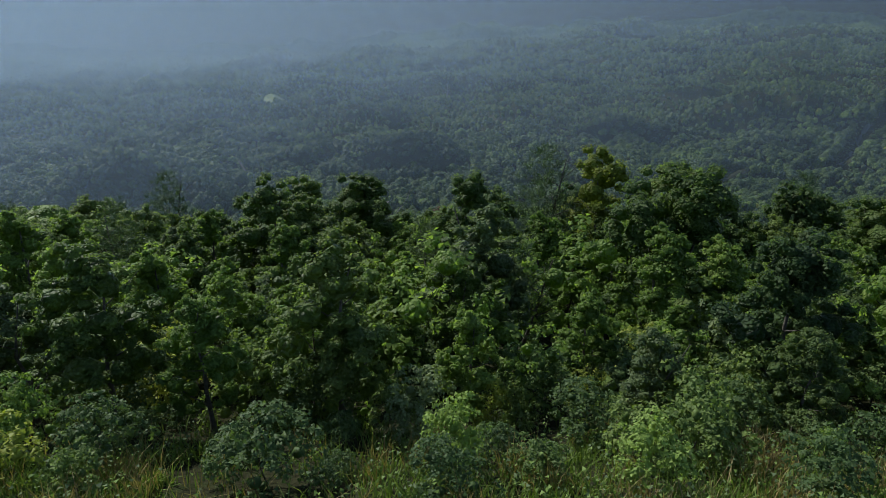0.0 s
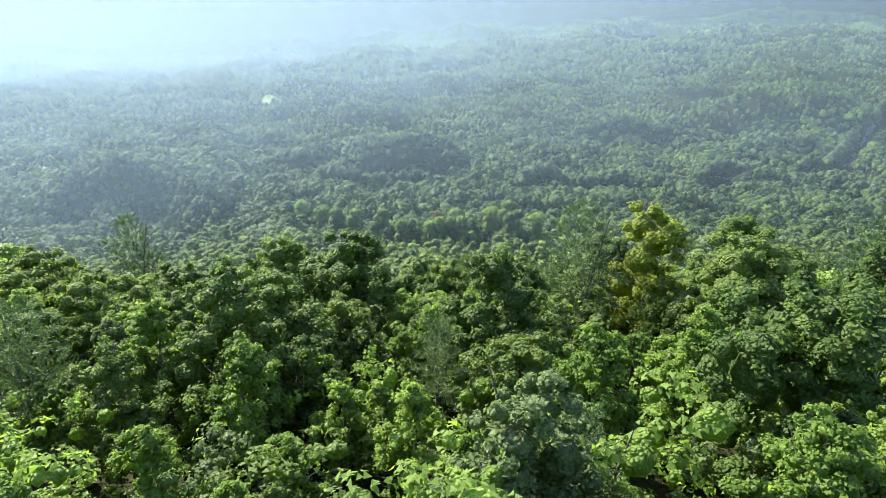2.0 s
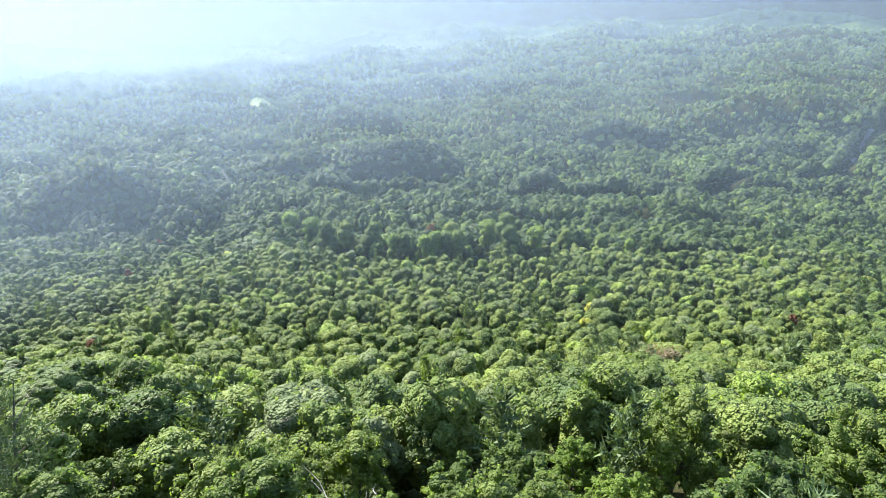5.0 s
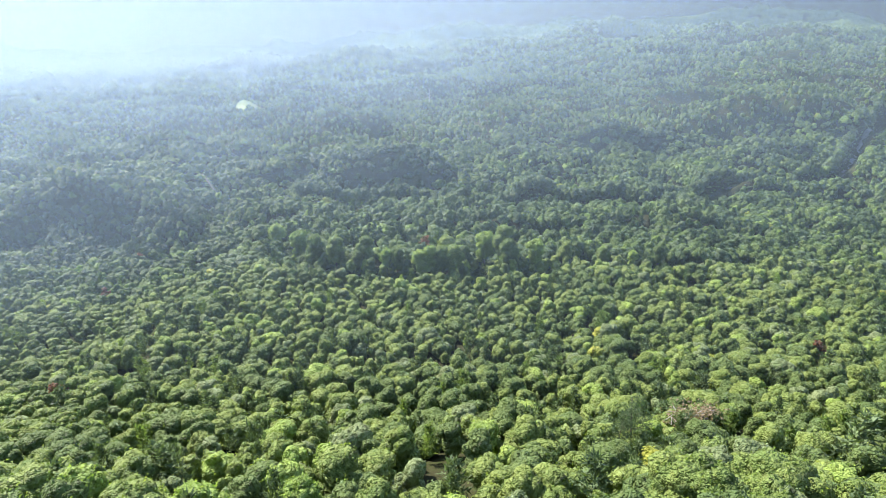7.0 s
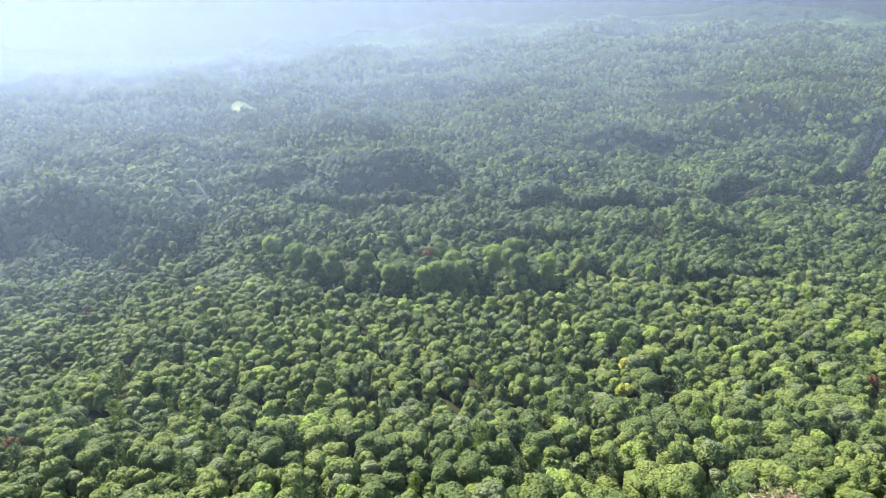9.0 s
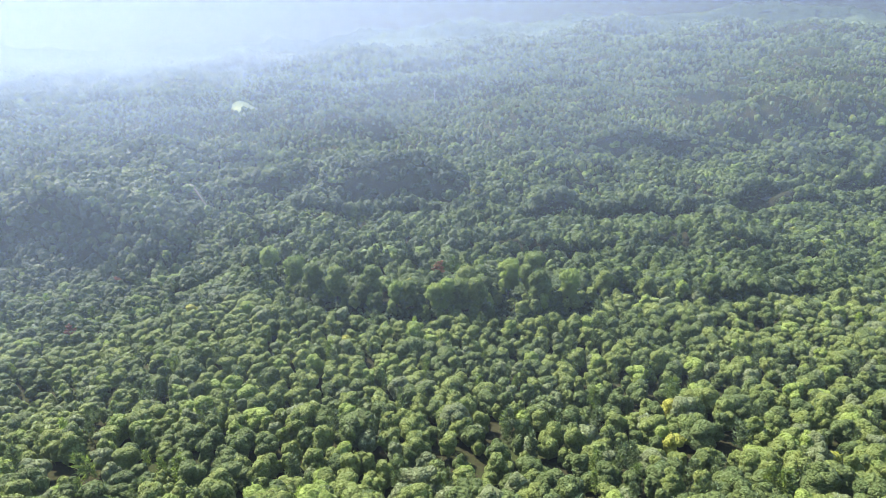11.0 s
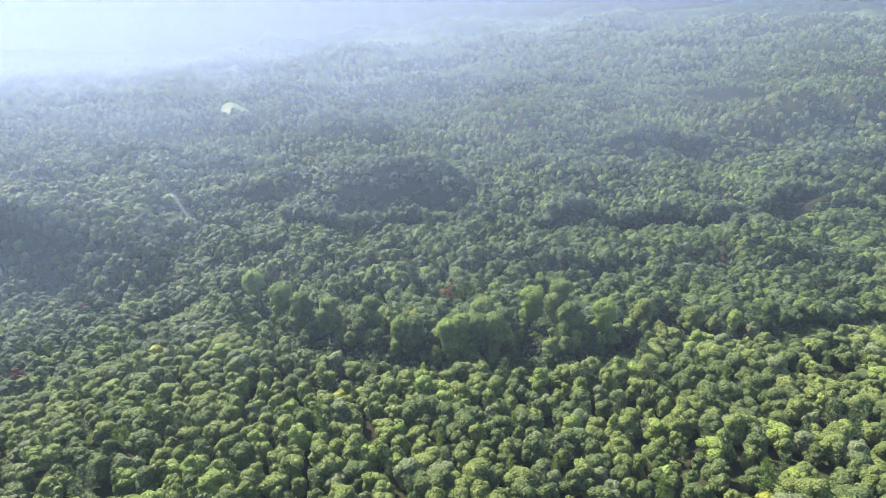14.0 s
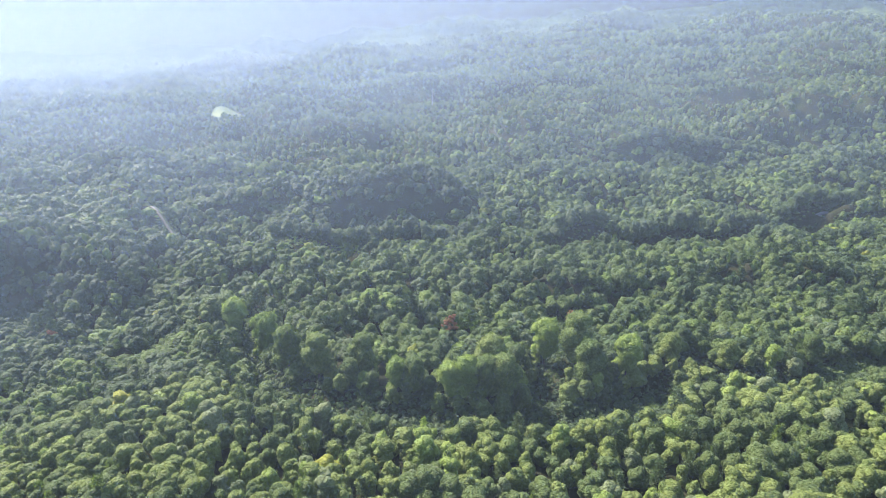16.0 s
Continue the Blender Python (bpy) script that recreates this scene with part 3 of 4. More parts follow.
def open_ground(p):
    """Keep what stands clear of roads, tracks and the meadow."""
    keep = np.ones(len(p), bool)
    for line, half in CLEARINGS:
        keep &= clear_of(p[:, 0], p[:, 1], line, half) & clear_of(p[:, 0], p[:, 1] + (3 if line in (STRIP, TRACK) else 6), line, half)
    mx, my, rx, ry = MEADOW_AT
    keep &= ((p[:, 0] - mx) / rx) ** 2 + ((p[:, 1] - my) / ry) ** 2 > 1
    keep &= waves(p[:, 0], p[:, 1], 42, 41) + 0.3 * rng.normal(size=len(p)) < 1.15   # small gaps
    for x, y in taken[len(HEROES):]:
        keep &= np.hypot(p[:, 0] - x, p[:, 1] - y) > 3.5
    return p[keep]


RUST = [tree_thing("maple_tree", crown(41, 3.3, 2.0, 12, 12, 60, 16, 0.5, 0, 0.75, 0.1), trunk_mesh(41, 12, 0.2, 3.2, 6), (VALLEY, "rust"),
                   "maple already turned rust red among green trees", group="red maples")]
for x, y, s in ((-4, 368, 0.9), (-192, 421, 0.8), (-172, 337, 1.0), (-101, 181, 0.75), (118, 205, 0.8), (48, 386, 0.7)):
    plant(RUST[0], x, y, s)

# ridge trees, close enough to tell apart
ridge = np.concatenate([scatter(3.15, 16, 37, (-9, -0.78), (9, 0.82)), scatter(4.6, 37.5, 59, (-9, -0.72), (9, 0.76))])
for x, y in ridge:
    if min((x - a) ** 2 + (y - b) ** 2 for a, b in taken) < 5.5:
        continue
    k = rng.choice(5, p=[0.38, 0.08, 0.26, 0.24, 0.04])
    if y < 30 and rng.random() < 0.62:
        k = 2
    small = (0.62 + 0.38 * min(1, max(0, (y - 14) / 16))) * (0.85 if x < 4 else 0.95) * (1.15 if y > 37 else 1)
    if rng.random() < 0.05:
        plant(PINES[rng.integers(2)], x, y, rng.uniform(0.7, 0.95) * small)
    else:
        plant((OAKS if y < 31 else LOWER_OAKS)[k], x, y, rng.uniform(0.8, 1.12) * small, stretch=rng.uniform(0.85, 1.1))

# shrubs where the ridge breaks away; dark ones in patches stand in for shade
def shade_patch(x, y):
    return (((x + 3.0) / 1.7) ** 2 + ((y - 8.8) / 3.2) ** 2 < 1) | (((x + 7.5) / 3.4) ** 2 + ((y - 11.3) / 1.8) ** 2 < 1) | (((x - 9.5) / 2.2) ** 2 + ((y - 11.5) / 1.7) ** 2 < 1) | (((x - 1.5) / 1.3) ** 2 + ((y - 10.5) / 1.3) ** 2 < 1)


for x, y in scatter(1.75, 7.6, 17.5, (-4, -0.85), (4, 0.85)):
    if shade_patch(x, y):
        plant(SHRUBS[3], x, y, rng.uniform(0.35, 0.6))
        continue
    plant(SHRUBS[rng.choice(5, p=[0.12, 0.42, 0.04, 0.32, 0.10])], x, y, rng.uniform(0.55, 1.2) * (0.3 + 0.062 * y), stretch=rng.uniform(0.9, 1.3))


# tall trees along the bank behind the road
def roadside_tree(seed, tone, label, height, radius):
    return tree_thing("roadside_tree", lobed_crown(seed, radius, 0.5, height, 14, 2600, 0.32, 2, 0.6), trunk_mesh(seed, height, 0.24, radius, 6, 0.3), (SLOPE, tone), label, group="tall trees beside the road")


TALL = [roadside_tree(71, "oak", "tall green oak with a heavy rounded crown beside the road", 16.0, 4.4),
        roadside_tree(72, "bright", "tall yellow-green tree with a rounded crown beside the road", 15.0, 3.8),
        roadside_tree(73, "deep", "tall dark green oak at the edge of the road", 15.0, 4.2)]
for k, x, y, s in ((1, 51, 327, 1.3), (0, 36.5, 319, 1.22), (0, -62.5, 346, 1.0), (1, -75, 366, 1.15), (0, -50, 335, 0.98), (2, -38, 327, 0.8), (1, -23.5, 321, 0.78), (2, -13, 317.5, 0.76), (1, -1.4, 315, 0.95),
                   (0, 9.4, 314, 1.0), (2, -31, 323, 0.72), (0, -18, 320, 0.8), (1, -7, 316, 0.82), (0, 4, 314.5, 0.95), (0, -34.5, 333, 0.95), (0, 6.4, 324, 1.1), (2, 15.5, 330, 1.1), (0, 36, 333, 1.2), (1, 27, 341, 1.1),
                   (0, 69, 335, 0.72), (0, 88, 333, 0.74), (1, 103, 332, 0.62), (0, 118, 335, 0.7), (2, 138, 347, 0.66), (1, -92, 384, 1.1)):
    plant(TALL[k], x, y, s)
    taken.append((x, y))


# ---------------------------------------------------------------- the forest below, past counting
def forest(name, label, places, kinds, heights, weights, leaf, sink=0.3):
    """Many trees as one mesh. kinds: (verts, faces) of unit crowns and the leaf colours they may have."""
    n = len(places)
    z = land(places[:, 0], places[:, 1])
    pick = rng.choice(len(kinds), n, p=weights)
    vs, fs, ms, base = [], [], [], 0
    for k, ((v, f, heart), leaves) in enumerate(kinds):
        at = places[pick == k]
        m = len(at)
        if not m:
            continue
        a, h = rng.uniform(0, 6.283, m), heights[0] + (heights[1] - heights[0]) * 1.3 * rng.beta(1.1, 1.7, m)
        h = h * (1 + 0.12 * waves(at[:, 0], at[:, 1], 48, 31) + 0.10 * waves(at[:, 0], at[:, 1], 110, 32))
        w = h * rng.uniform(0.7, 1.2, m)
        c, s = np.cos(a)[:, None], np.sin(a)[:, None]
        lean = rng.normal(size=(2, m, 1)) * 0.09
        X = (v[:, 0] * c - v[:, 1] * s + lean[0] * v[:, 2]) * w[:, None] + at[:, :1]
        Y = (v[:, 0] * s + v[:, 1] * c + lean[1] * v[:, 2]) * w[:, None] + at[:, 1:]
        Z = v[:, 2] * h[:, None] + z[pick == k][:, None] - sink
        vs.append(np.stack([X, Y, Z], -1).reshape(-1, 3))
        fs.append((f[None] + (np.arange(m) * len(v))[:, None, None]).reshape(-1, 3) + base)
        tone = np.array([LEAF_ORDER.index(q) for q in leaves])[rng.integers(0, len(leaves), m)]
        # dark needle tone on hill fronts: partly pines, partly shade put into colour
        front_shade = mound(at[:, 0], at[:, 1], -42, 555, 62, 45, 1) + mound(at[:, 0], at[:, 1], 235, 690, 60, 30, 1) + mound(at[:, 0], at[:, 1], -245, 455, 80, 35, 0.75)
        patch = waves(at[:, 0], at[:, 1], 85, 21) + 0.6 * waves(at[:, 0], at[:, 1], 35, 22)
        tone = np.where((patch > 0.5) & (rng.random(m) < 0.75), LEAF_ORDER.index("deep"), tone)
        tone = np.where((patch < -0.95) & (rng.random(m) < 0.2), LEAF_ORDER.index("bright"), tone)
        tone = np.where(rng.random(m) < front_shade, LEAF_ORDER.index("pine"), tone)
        ms.append((tone[:, None] + np.where(np.arange(len(f)) < heart, len(LEAF_ORDER), 0)).ravel())
        base += m * len(v)
    ob = mesh_object(name, np.concatenate(vs), np.concatenate(fs), [leaf[q] for q in LEAF_ORDER] + [leaf[q + " heart"] for q in LEAF_ORDER], np.concatenate(ms), smoothed=np.concatenate(ms) >= len(LEAF_ORDER))
    return tagged(ob, label, "forest", kind="stuff")


def unit_crowns(n, sprays, size, seed, level, limbs, wide=1.0, plump=1.0):
    """Broadleaf crowns of height 1: broad ones of several heads and a few narrower ones."""
    return [lobed_crown(seed + i, wide * (0.46, 0.36, 0.50, 0.32, 0.41, 0.48)[i % 6], 0.0, 1.0, limbs + (i % 2), sprays, size, level, 0.42, plump) for i in range(n)]


def unit_pine(seed, whorls, tufts, size):
    v, f = pine_crown(seed, 0.2, 0.25, 1.0, whorls, tufts, size)
    return v, f, 0


MIXED = ["oak", "oak", "deep", "oak", "deep", "bright", "grey", "oak", "oak", "oak", "deep", "oak"]
SHADY = ["oak", "deep", "grey", "deep", "oak", "pine"]
SOME_YELLOW = MIXED * 20 + ["yellow"]
WEDGE = ((-26, -0.70), (26, 0.78))

edge = open_ground(scatter(5.0, 58, 96, *WEDGE))
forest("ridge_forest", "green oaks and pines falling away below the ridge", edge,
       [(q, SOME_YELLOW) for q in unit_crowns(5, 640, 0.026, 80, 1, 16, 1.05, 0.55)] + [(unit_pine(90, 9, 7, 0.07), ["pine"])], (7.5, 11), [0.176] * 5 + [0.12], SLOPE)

slope = open_ground(scatter(4.9, 96, 335, *WEDGE))
outer = np.abs(slope[:, 0]) > 0.74 * (slope[:, 1] - 38) + 16
outskirts, slope = slope[outer], slope[~outer]
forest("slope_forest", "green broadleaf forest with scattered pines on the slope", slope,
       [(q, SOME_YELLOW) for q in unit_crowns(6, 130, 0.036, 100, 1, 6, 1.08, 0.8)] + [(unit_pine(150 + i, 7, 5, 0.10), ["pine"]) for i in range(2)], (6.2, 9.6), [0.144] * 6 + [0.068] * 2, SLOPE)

under = scatter(2.9, 14, 50, (-9, -0.78), (9, 0.82))
forest("understory", "leafy bushes under the ridge trees", under, [(crown(400 + i, 0.5, 0.0, 1.0, 6, 16, 30, 0.028, 0, 0.35, 0.0, 0.5), ["oak", "bright", "bright", "grey", "bright", "bright"]) for i in range(4)],
       (2.8, 5.6), [0.25] * 4, NEAR)

mid = np.concatenate([open_ground(scatter(5.5, 335, 500, *WEDGE)), outskirts])
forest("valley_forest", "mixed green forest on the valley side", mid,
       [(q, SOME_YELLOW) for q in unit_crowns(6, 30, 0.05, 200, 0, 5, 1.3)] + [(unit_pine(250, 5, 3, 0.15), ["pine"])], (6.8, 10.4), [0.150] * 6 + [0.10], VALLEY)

side = np.concatenate([scatter(6.5, 8, 420, (-110, -0.70), (-28, -0.70)), scatter(6.5, 8, 420, (28, 0.78), (110, 0.78))])
forest("flank_forest", "green forest on the flanks of the slope", side, [(q, MIXED) for q in unit_crowns(4, 0, 0.12, 360, 0, 2)], (8, 14), [0.25] * 4, VALLEY)

# low bushes added in the road gaps, their dark leaves in place of shade
low = []
for line in (ROAD_NEAR, ROAD_SPUR, ROAD_SIDE, ROAD_FAR):
    p = scatter(2.7 if line is ROAD_FAR else 1.9, min(q[1] for q in line) - 20, max(q[1] for q in line) + 12, (min(q[0] for q in line) - 12, 0), (max(q[0] for q in line) + 12, 0))
    d = np.minimum(away(p[:, 0], p[:, 1], line), away(p[:, 0], p[:, 1] + 9, line))
    low.append(p[(d < 13.5) & (d > (3.0 if line is ROAD_FAR else 0.0))])
forest("roadside_bushes", "low dark bushes filling the road gaps in place of shade", np.concatenate(low), [(dome_crown(420 + i, 0.7, 0.0, 1.0, 10, 0.3, 0, 6), ["deep", "pine", "pine"]) for i in range(3)], (1.1, 2.6), [0.4, 0.3, 0.3], VALLEY)

bank = []
for line in (ROAD_FAR, STRIP):
    for (ax, ay), (bx, by) in zip(line[:-1], line[1:]):
        n = max(2, int(math.hypot(bx - ax, by - ay) / 4.6))
        u = np.arange(n) / n
        side = np.array((ay - by, bx - ax)) / math.hypot(bx - ax, by - ay)
        side = side if side[1] > 0 else -side
        bank.append(np.column_stack([ax + (bx - ax) * u, ay + (by - ay) * u]) + side * (10.0 if line is ROAD_FAR else 8.0) + rng.normal(size=(n, 2)) * 0.9)
forest("roadside_forest", "tall dark trees along the far bank of the road", np.concatenate(bank), [(q, ["oak", "deep", "deep", "grey"]) for q in unit_crowns(4, 20, 0.05, 460, 0, 6, 0.95)], (10.5, 15), [0.25] * 4, VALLEY)

scrub = scatter(2.4, 470, 660, (-275, 0), (75, 0))
scrub = scrub[np.minimum(away(scrub[:, 0], scrub[:, 1], STRIP) , away(scrub[:, 0], scrub[:, 1], TRACK) + 1.0) < 6.5]
scrub = scrub[away(scrub[:, 0], scrub[:, 1], TRACK[2:6]) > 2.0]
forest("scrub", "low green scrub along a cleared strip and a track", scrub, [(dome_crown(440 + i, 0.75, 0.0, 1.0, 4, 0.3, 0, 6), ["bright", "oak", "grey"]) for i in range(3)], (0.8, 2.2), [0.4, 0.3, 0.3], VALLEY)

far = open_ground(scatter(6.8, 500, 720, *WEDGE))
forest("valley_floor_forest", "hazy green forest across the valley floor", far,
       [(q, SOME_YELLOW) for q in unit_crowns(6, 0, 0.1, 300, 0, 3, 1.5)], (7, 10.5), [1 / 6] * 6, FLOOR)
far = open_ground(scatter(7.4, 720, 1120, *WEDGE))
forest("far_valley_forest", "blue-green forest deep in the haze", far,
       [(dome_crown(320 + i, 0.5 - 0.04 * i, 0.0, 1.0, 0, 0, 0, 7), SHADY) for i in range(6)], (6, 10), [1 / 6] * 6, FLOOR)

far = scatter(11.0, 1118, 1860, *WEDGE)
forest("far_slope_forest", "distant blue-green forest on the rising side of the valley", far,
       [(dome_crown(340 + i, 0.5 - 0.04 * i, 0.0, 1.0, 0, 0, 0, 7), SHADY) for i in range(6)], (8, 15), [1 / 6] * 6, FLOOR)


def canopy(x, y, size=11.0):
    """The tops of close-standing trees: domes of uneven height in a jittered grid."""
    i, j = np.floor(x / size), np.floor(y / size)
    top = np.zeros_like(x)
    for di in (-1, 0, 1):
        for dj in (-1, 0, 1):
            a, b = i + di, j + dj
            h = np.sin(a * 127.1 + b * 311.7) * 43758.5453
            u = h - np.floor(h)
            g = np.sin(a * 269.5 + b * 183.3) * 43758.5453
            w = g - np.floor(g)
            d2 = (x - (a + 0.2 + 0.6 * u) * size) ** 2 + (y - (b + 0.2 + 0.6 * w) * size) ** 2
            top = np.maximum(top, (9 + 8 * ((u + w) % 1.0)) * np.sqrt(np.clip(1 - d2 / (0.75 * size) ** 2, 0, 1)))
    return top


bear = np.radians(np.linspace(-37, 41, 320))
dist = np.geomspace(1800, 4700, 130)
B, D = np.meshgrid(bear, dist)
X, Y = D * np.sin(B), D * np.cos(B)
rough = smooth(D, 1500, 2100)
Z = land(X, Y) + 1.25 * canopy(X, Y) * (1 - rough) + rough * (8 + rng.uniform(-7, 7, X.shape)) - 1
v = np.stack([X, Y, Z], -1).reshape(-1, 3)
i = (np.arange(len(dist) - 1)[:, None] * len(bear) + np.arange(len(bear) - 1)).ravel()
f = np.stack([i, i + 1, i + 1 + len(bear), i + len(bear)], -1)
tagged(mesh_object("distant_forest", v, f, [FAR_WOODS]), "distant blue-green forest rising to the far ridge", "forest", kind="stuff")


# ---------------------------------------------------------------- roads, track and meadow
def ribbon(name, line, width, lift, mat, label, category):
    """A way laid along a rounded line, following the land."""
    pts = np.array(line, float)
    for _ in range(3):
        q = np.repeat(pts, 2, 0)
        q[1:-1:2] = pts[:-1] * 0.75 + pts[1:] * 0.25
        q[2::2] = pts[:-1] * 0.25 + pts[1:] * 0.75
        pts = q
    d = np.gradient(pts, axis=0)
    d /= np.linalg.norm(d, axis=1, keepdims=True) + 1e-9
    side = np.column_stack([-d[:, 1], d[:, 0]])
    off = np.array([-0.5, -0.48, 0.0, 0.48, 0.5]) * width
    rise = np.array([-0.6, 0.0, 0.06, 0.0, -0.6]) + lift
    P = pts[:, None] + side[:, None] * off[None, :, None]
    mid = land(pts[:, 0], pts[:, 1])
    Z = np.maximum(land(P[..., 0], P[..., 1]), mid[:, None]) + rise
    v = np.concatenate([P, Z[..., None]], -1).reshape(-1, 3)
    i = (np.arange(len(pts) - 1)[:, None] * 5 + np.arange(4)).ravel()
    f = np.stack([i, i + 1, i + 6, i + 5], -1)
    return tagged(mesh_object(name, v, f, [mat]), label, category, kind="structure")


ribbon("road", ROAD_FAR[:7], 5.0, 0.15, ASPHALT, "grey road bending through the far forest", "road")
ribbon("grass_strip", STRIP, 3.5, 0.12, GRASSLAND, "mown green strip below a wooded hill", "grass")
ribbon("verge", TRACK, 4.5, 0.10, GRASSLAND, "grassy verge of a dirt track", "grass")
ribbon("dirt_track", TRACK[2:6], 1.9, 0.35, DIRT, "pale dirt track climbing beside a wooded hill", "track")
mx, my, rx, ry = MEADOW_AT
rr, aa = np.meshgrid(np.linspace(0, 1, 9), np.linspace(0, 2 * math.pi, 40))
px, py = mx + rr * rx * np.cos(aa) * (1 + 0.12 * np.sin(3 * aa)), my + rr * ry * np.sin(aa)
v = np.stack([px, py, land(px, py) + 0.4], -1).reshape(-1, 3)
i = (np.arange(39)[:, None] * 9 + np.arange(8)).ravel()
tagged(mesh_object("meadow", v, np.stack([i, i + 9, i + 10, i + 1], -1), [MEADOW], smoothed=True), "pale sunlit meadow in the far forest", "meadow", kind="structure")


# ---------------------------------------------------------------- grass and weeds on the ridge
def blades(name, label, places, height, width, mat, lean=0.5):
    n = len(places)
    x, y = places[:, 0], places[:, 1]
    z = land(x, y) - 0.03
    a, h = rng.uniform(0, 6.283, n), height * rng.uniform(0.45, 1.25, n)
    root = np.stack([x, y, z], -1)
    side = np.stack([np.cos(a), np.sin(a), 0 * a], -1) * (width * rng.uniform(0.6, 1.3, n))[:, None]
    b = rng.normal(size=(n, 2)) * lean * h[:, None]
    knee = root + np.column_stack([b * 0.35, h * 0.6])
    tip = root + np.column_stack([b, h])
    v = np.stack([root - side, root + side, knee - side * 0.8, knee + side * 0.8, tip], 1).reshape(-1, 3)
    o = np.arange(n)[:, None] * 5
    f = np.concatenate([o + (0, 1, 3), o + (0, 3, 2), o + (2, 3, 4)])
    return tagged(mesh_object(name, v, f, [mat]), label, "grass", kind="stuff")


def tufted(n, y0, y1, clumps, spread):
    cy = rng.uniform(y0, y1, clumps)
    cx = rng.uniform(-1, 1, clumps) * (3 + 0.85 * cy)
    k = rng.integers(0, clumps, n)
    p = np.column_stack([cx[k], cy[k]]) + rng.normal(size=(n, 2)) * spread
    return p[~shade_patch(p[:, 0], p[:, 1]) | (rng.random(n) < 0.25)]


blades("grass", "long green grass and weeds on the ridge", tufted(22000, 4.0, 13, 420, 0.28), 0.42, 0.014, GRASS)
blades("dry_grass", "dry straw-coloured grass among the weeds", tufted(7000, 4.0, 12, 110, 0.22), 0.6, 0.010, STRAW, 0.35)
weeds = tufted(9000, 5.0, 15, 260, 0.35)
at = np.column_stack([weeds, land(weeds[:, 0], weeds[:, 1]) + rng.beta(1.4, 2.0, len(weeds)) * 1.0])
v, f = leaf_triangles(rng, at, np.tile((0, 0, 1.0), (len(at), 1)), 0.06, 0.6)
tagged(mesh_object("weeds", v, f, [SHRUBBY["bright"], SHRUBBY["grey"]], rng.integers(0, 2, len(f))), "knee-high leafy weeds on the ridge", "weeds", kind="stuff")


# ---------------------------------------------------------------- dead trees, a brush pile and a far house
def bare_tree(seed, height, girth, boughs, twigs, lean=0.06):
    """A dead tree: a bent stem, bare limbs and forked twigs."""
    r = np.random.default_rng(seed)
    s = np.linspace(0, 1, 8)
    bend = np.cumsum(r.normal(size=(8, 2)) * lean * height * 0.4, 0) * s[:, None]
    path = np.column_stack([bend, s * height - 0.4])
    stem, limbs = tube(path, girth * (1 - 0.88 * s), 7), []
    for i in range(boughs):
        h = 0.3 + 0.66 * (i + 0.5) / boughs
        root = np.array([np.interp(h, s, path[:, k]) for k in range(3)])
        a, L = i * 2.4 + r.uniform(-0.6, 0.6), height * r.uniform(0.22, 0.4) * (1.15 - 0.6 * h)
        way = np.array([math.cos(a), math.sin(a), r.uniform(0.3, 1.1)])
        p = root + way * (np.linspace(0, 1, 5) * L)[:, None] + r.normal(size=(5, 3)) * 0.05 * L * np.array([0, 1, 1, 1, 1])[:, None]
        limbs.append(tube(p, girth * (1 - 0.75 * h) * np.array([0.55, 0.42, 0.3, 0.2, 0.08]), 5))
        for _ in range(twigs):
            u = r.uniform(0.3, 0.95)
            q = np.array([np.interp(u, np.linspace(0, 1, 5), p[:, k]) for k in range(3)])
            w = way + r.normal(size=3) * 0.7
            e = q + w * L * r.uniform(0.25, 0.5)
            limbs.append(tube([q, (q + e) / 2 + r.normal(size=3) * 0.04 * L, e], girth * np.array([0.16, 0.1, 0.04]), 4))
    return stem, limbs


def dead_tree(seed, x, y, height, girth, boughs, twigs, label, lean=0.06, tip=(0, 0)):
    root = new("dead_tree")
    root.empty_display_size = 0.5
    root.matrix_basis = pose(x, y, float(land(x, y)), tip[0], tip[1], 0)
    stem, limbs = bare_tree(seed, height, girth, boughs, twigs, lean)
    mesh_object("trunk", *stem, [DEADWOOD], parent=root)
    mesh_object("branches", *joined(limbs), [DEADWOOD], parent=root)
    return tagged(root, label, "dead tree")


dead_tree(61, -5.0, 42.0, 8.0, 0.10, 14, 4, "grey dead tree with bare branches among green oaks")
dead_tree(62, 12.8, 34.5, 7.0, 0.06, 4, 2, "pale bare twisted stem rising from the trees", 0.14)
dead_tree(63, 5.0, 1015.0, 27.0, 0.9, 9, 1, "pale bare dead trunk standing above the far forest", 0.02)

BRUSH = np.random.default_rng(64)
root = new("brush_pile")
root.matrix_basis = pose(41.0, 130.0, float(land(41, 130)) + 6.5, 0, 0, 0)
poles, tops = [], []
for i in range(26):
    a, L = BRUSH.normal(0.5, 0.7), BRUSH.uniform(2, 4.5)
    p = BRUSH.normal(size=3) * (1.5, 1.0, 0.4)
    w = np.array([math.cos(a), math.sin(a), BRUSH.uniform(-0.15, 0.35)])
    poles.append(tube([p - w * L * 0.5, p + BRUSH.normal(size=3) * 0.15, p + w * L * 0.5], [0.06, 0.045, 0.015], 5))
    tops.append(p + w * L * 0.4 + BRUSH.normal(size=(34, 3)) * 0.9)
mesh_object("branches", *joined(poles), [DEADWOOD], parent=root)
tops = np.concatenate(tops)
mesh_object("dead_leaves", *leaf_triangles(BRUSH, tops, np.tile((0, 0, 1.0), (len(tops), 1)), 0.4, 0.9), [DEAD_LEAVES], parent=root)
tagged(root, "fallen brown treetop with withered leaves on the canopy", "fallen tree")


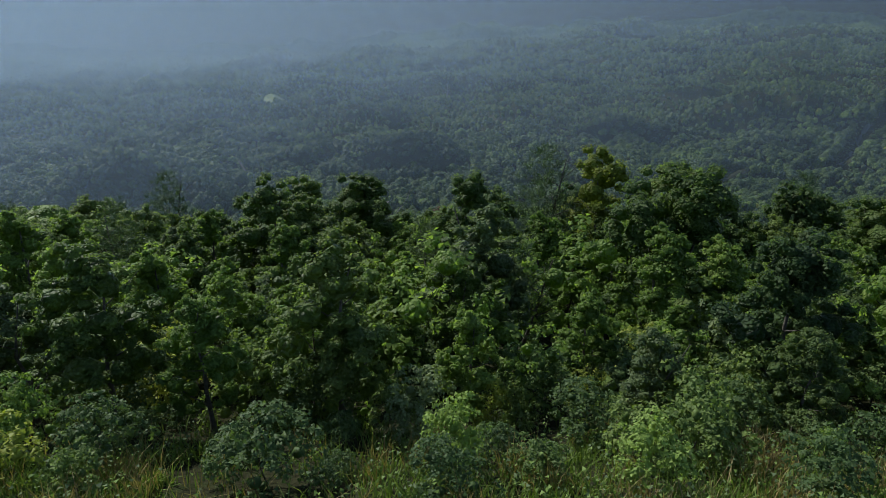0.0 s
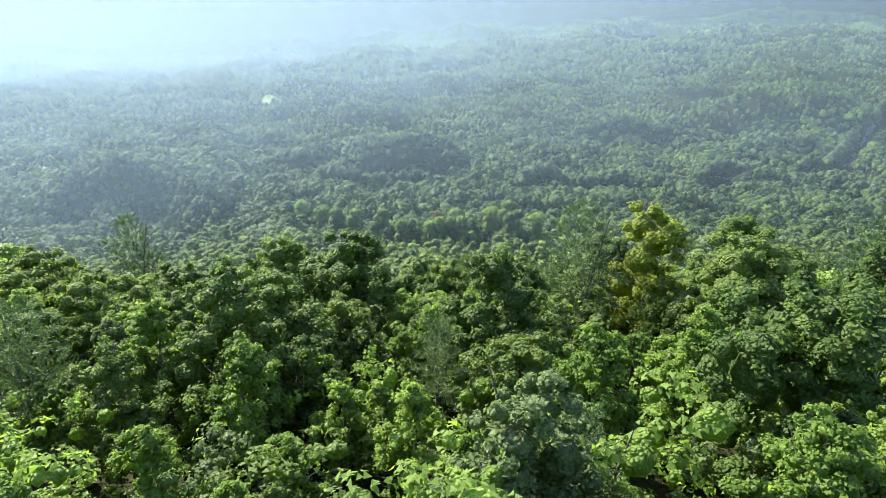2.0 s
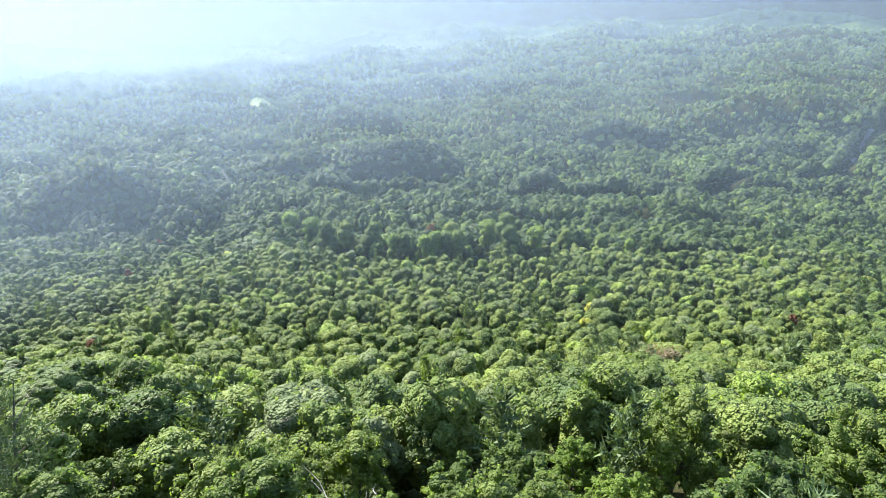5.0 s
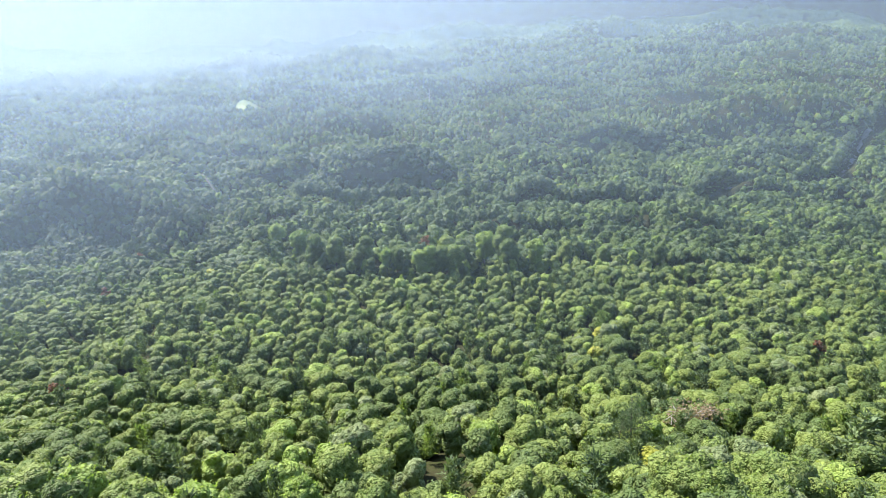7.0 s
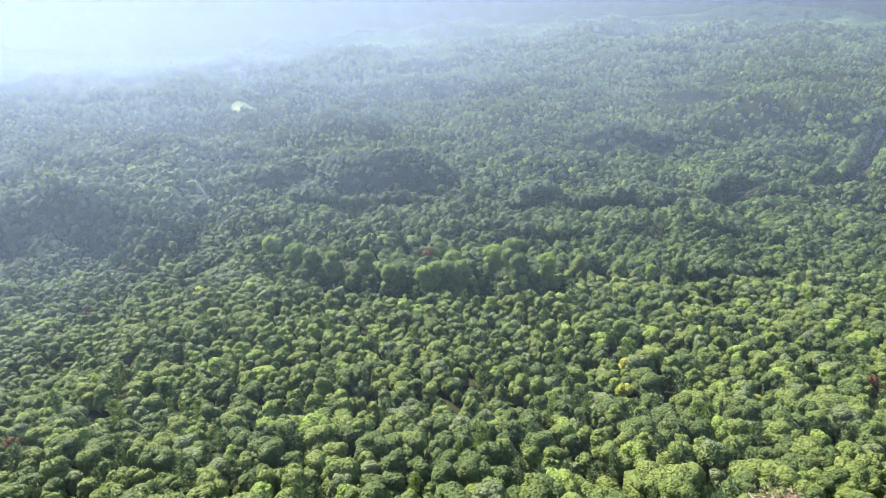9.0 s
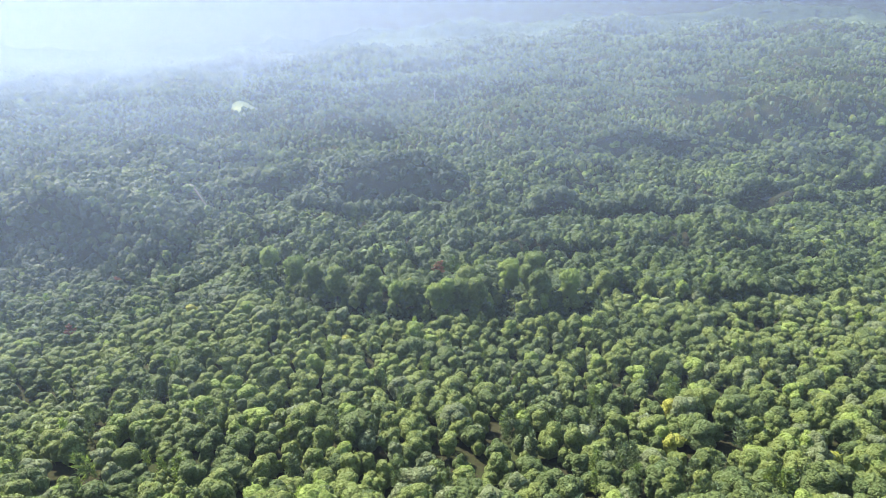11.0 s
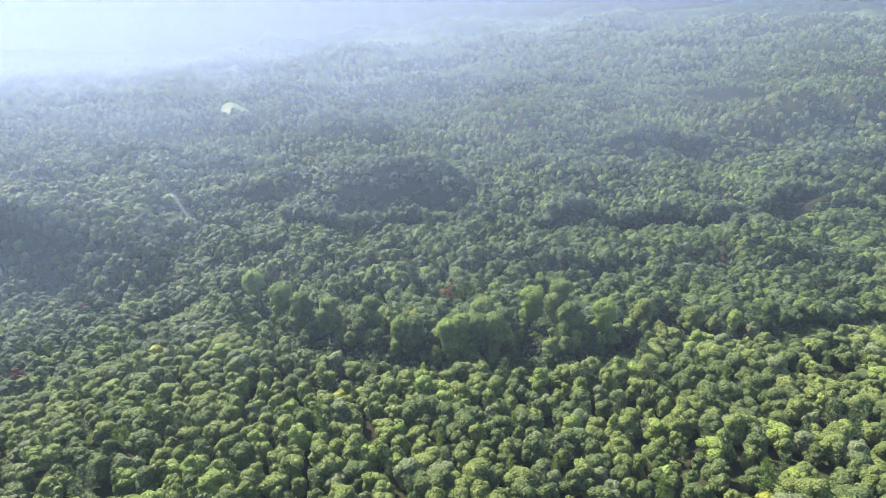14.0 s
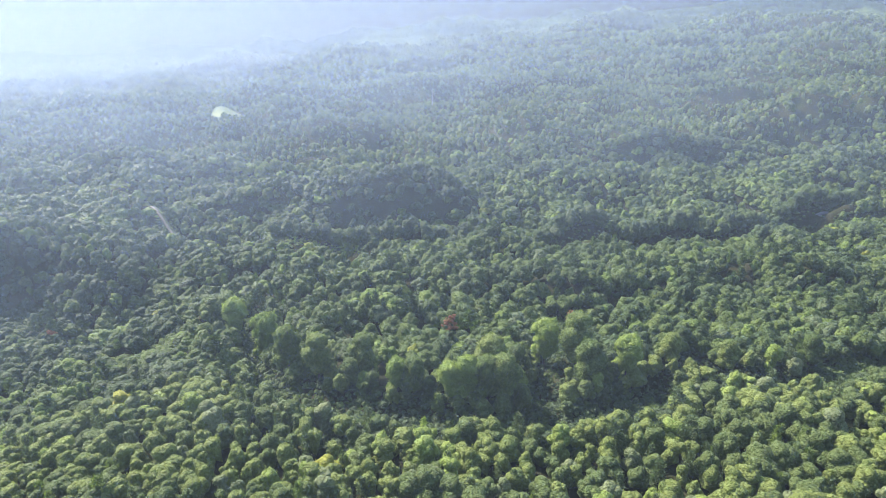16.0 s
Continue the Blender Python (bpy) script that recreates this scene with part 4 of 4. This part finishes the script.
def far_house(x, y, label):
    """A low house with a gable roof and windows along its front."""
    z = float(land(x, y)) + 13
    root = new("house")
    root.matrix_basis = pose(x, y, z, 0, 0, 28)
    w, d, h, rise = 13.0, 6.0, 5.5, 4.0
    mesh_object("wall", [(sx * w, sy * d, q) for q in (-14, h) for sx, sy in ((-1, -1), (1, -1), (1, 1), (-1, 1))],
                [(0, 1, 5, 4), (1, 2, 6, 5), (2, 3, 7, 6), (3, 0, 4, 7)], [WHITE_WALL], parent=root)
    o = 1.08
    mesh_object("roof", [(-w * o, -d * o, h - 0.3), (w * o, -d * o, h - 0.3), (w * o, d * o, h - 0.3), (-w * o, d * o, h - 0.3), (-w * o, 0, h + rise), (w * o, 0, h + rise)],
                [(0, 1, 5, 4), (2, 3, 4, 5), (0, 4, 3, 3), (1, 2, 5, 5)][:2], [SLATE], parent=root)
    mesh_object("gable", [(s * w, q, e) for s in (-1, 1) for q, e in ((-d, h), (d, h), (0, h + rise * 0.95))], [(0, 1, 2), (3, 4, 5)], [WHITE_WALL], parent=root)
    for k in (-8, -4, 0, 4, 8):
        mesh_object("window", [(k + a * 0.7, -d - 0.05, 2.6 + e * 1.0) for a, e in ((-1, -1), (1, -1), (1, 1), (-1, 1))], [(0, 1, 2, 3)], [SLATE], parent=root)
    return tagged(root, label, "house")


far_house(HOUSE[0], HOUSE[1], "small white house on the far wooded ridge")


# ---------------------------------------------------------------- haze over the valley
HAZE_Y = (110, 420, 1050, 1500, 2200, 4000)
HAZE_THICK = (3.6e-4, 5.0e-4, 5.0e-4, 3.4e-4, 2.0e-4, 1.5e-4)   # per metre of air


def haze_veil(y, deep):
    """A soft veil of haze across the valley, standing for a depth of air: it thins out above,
    and down to nothing at the treetops; made denser towards the sun, in place of glare."""
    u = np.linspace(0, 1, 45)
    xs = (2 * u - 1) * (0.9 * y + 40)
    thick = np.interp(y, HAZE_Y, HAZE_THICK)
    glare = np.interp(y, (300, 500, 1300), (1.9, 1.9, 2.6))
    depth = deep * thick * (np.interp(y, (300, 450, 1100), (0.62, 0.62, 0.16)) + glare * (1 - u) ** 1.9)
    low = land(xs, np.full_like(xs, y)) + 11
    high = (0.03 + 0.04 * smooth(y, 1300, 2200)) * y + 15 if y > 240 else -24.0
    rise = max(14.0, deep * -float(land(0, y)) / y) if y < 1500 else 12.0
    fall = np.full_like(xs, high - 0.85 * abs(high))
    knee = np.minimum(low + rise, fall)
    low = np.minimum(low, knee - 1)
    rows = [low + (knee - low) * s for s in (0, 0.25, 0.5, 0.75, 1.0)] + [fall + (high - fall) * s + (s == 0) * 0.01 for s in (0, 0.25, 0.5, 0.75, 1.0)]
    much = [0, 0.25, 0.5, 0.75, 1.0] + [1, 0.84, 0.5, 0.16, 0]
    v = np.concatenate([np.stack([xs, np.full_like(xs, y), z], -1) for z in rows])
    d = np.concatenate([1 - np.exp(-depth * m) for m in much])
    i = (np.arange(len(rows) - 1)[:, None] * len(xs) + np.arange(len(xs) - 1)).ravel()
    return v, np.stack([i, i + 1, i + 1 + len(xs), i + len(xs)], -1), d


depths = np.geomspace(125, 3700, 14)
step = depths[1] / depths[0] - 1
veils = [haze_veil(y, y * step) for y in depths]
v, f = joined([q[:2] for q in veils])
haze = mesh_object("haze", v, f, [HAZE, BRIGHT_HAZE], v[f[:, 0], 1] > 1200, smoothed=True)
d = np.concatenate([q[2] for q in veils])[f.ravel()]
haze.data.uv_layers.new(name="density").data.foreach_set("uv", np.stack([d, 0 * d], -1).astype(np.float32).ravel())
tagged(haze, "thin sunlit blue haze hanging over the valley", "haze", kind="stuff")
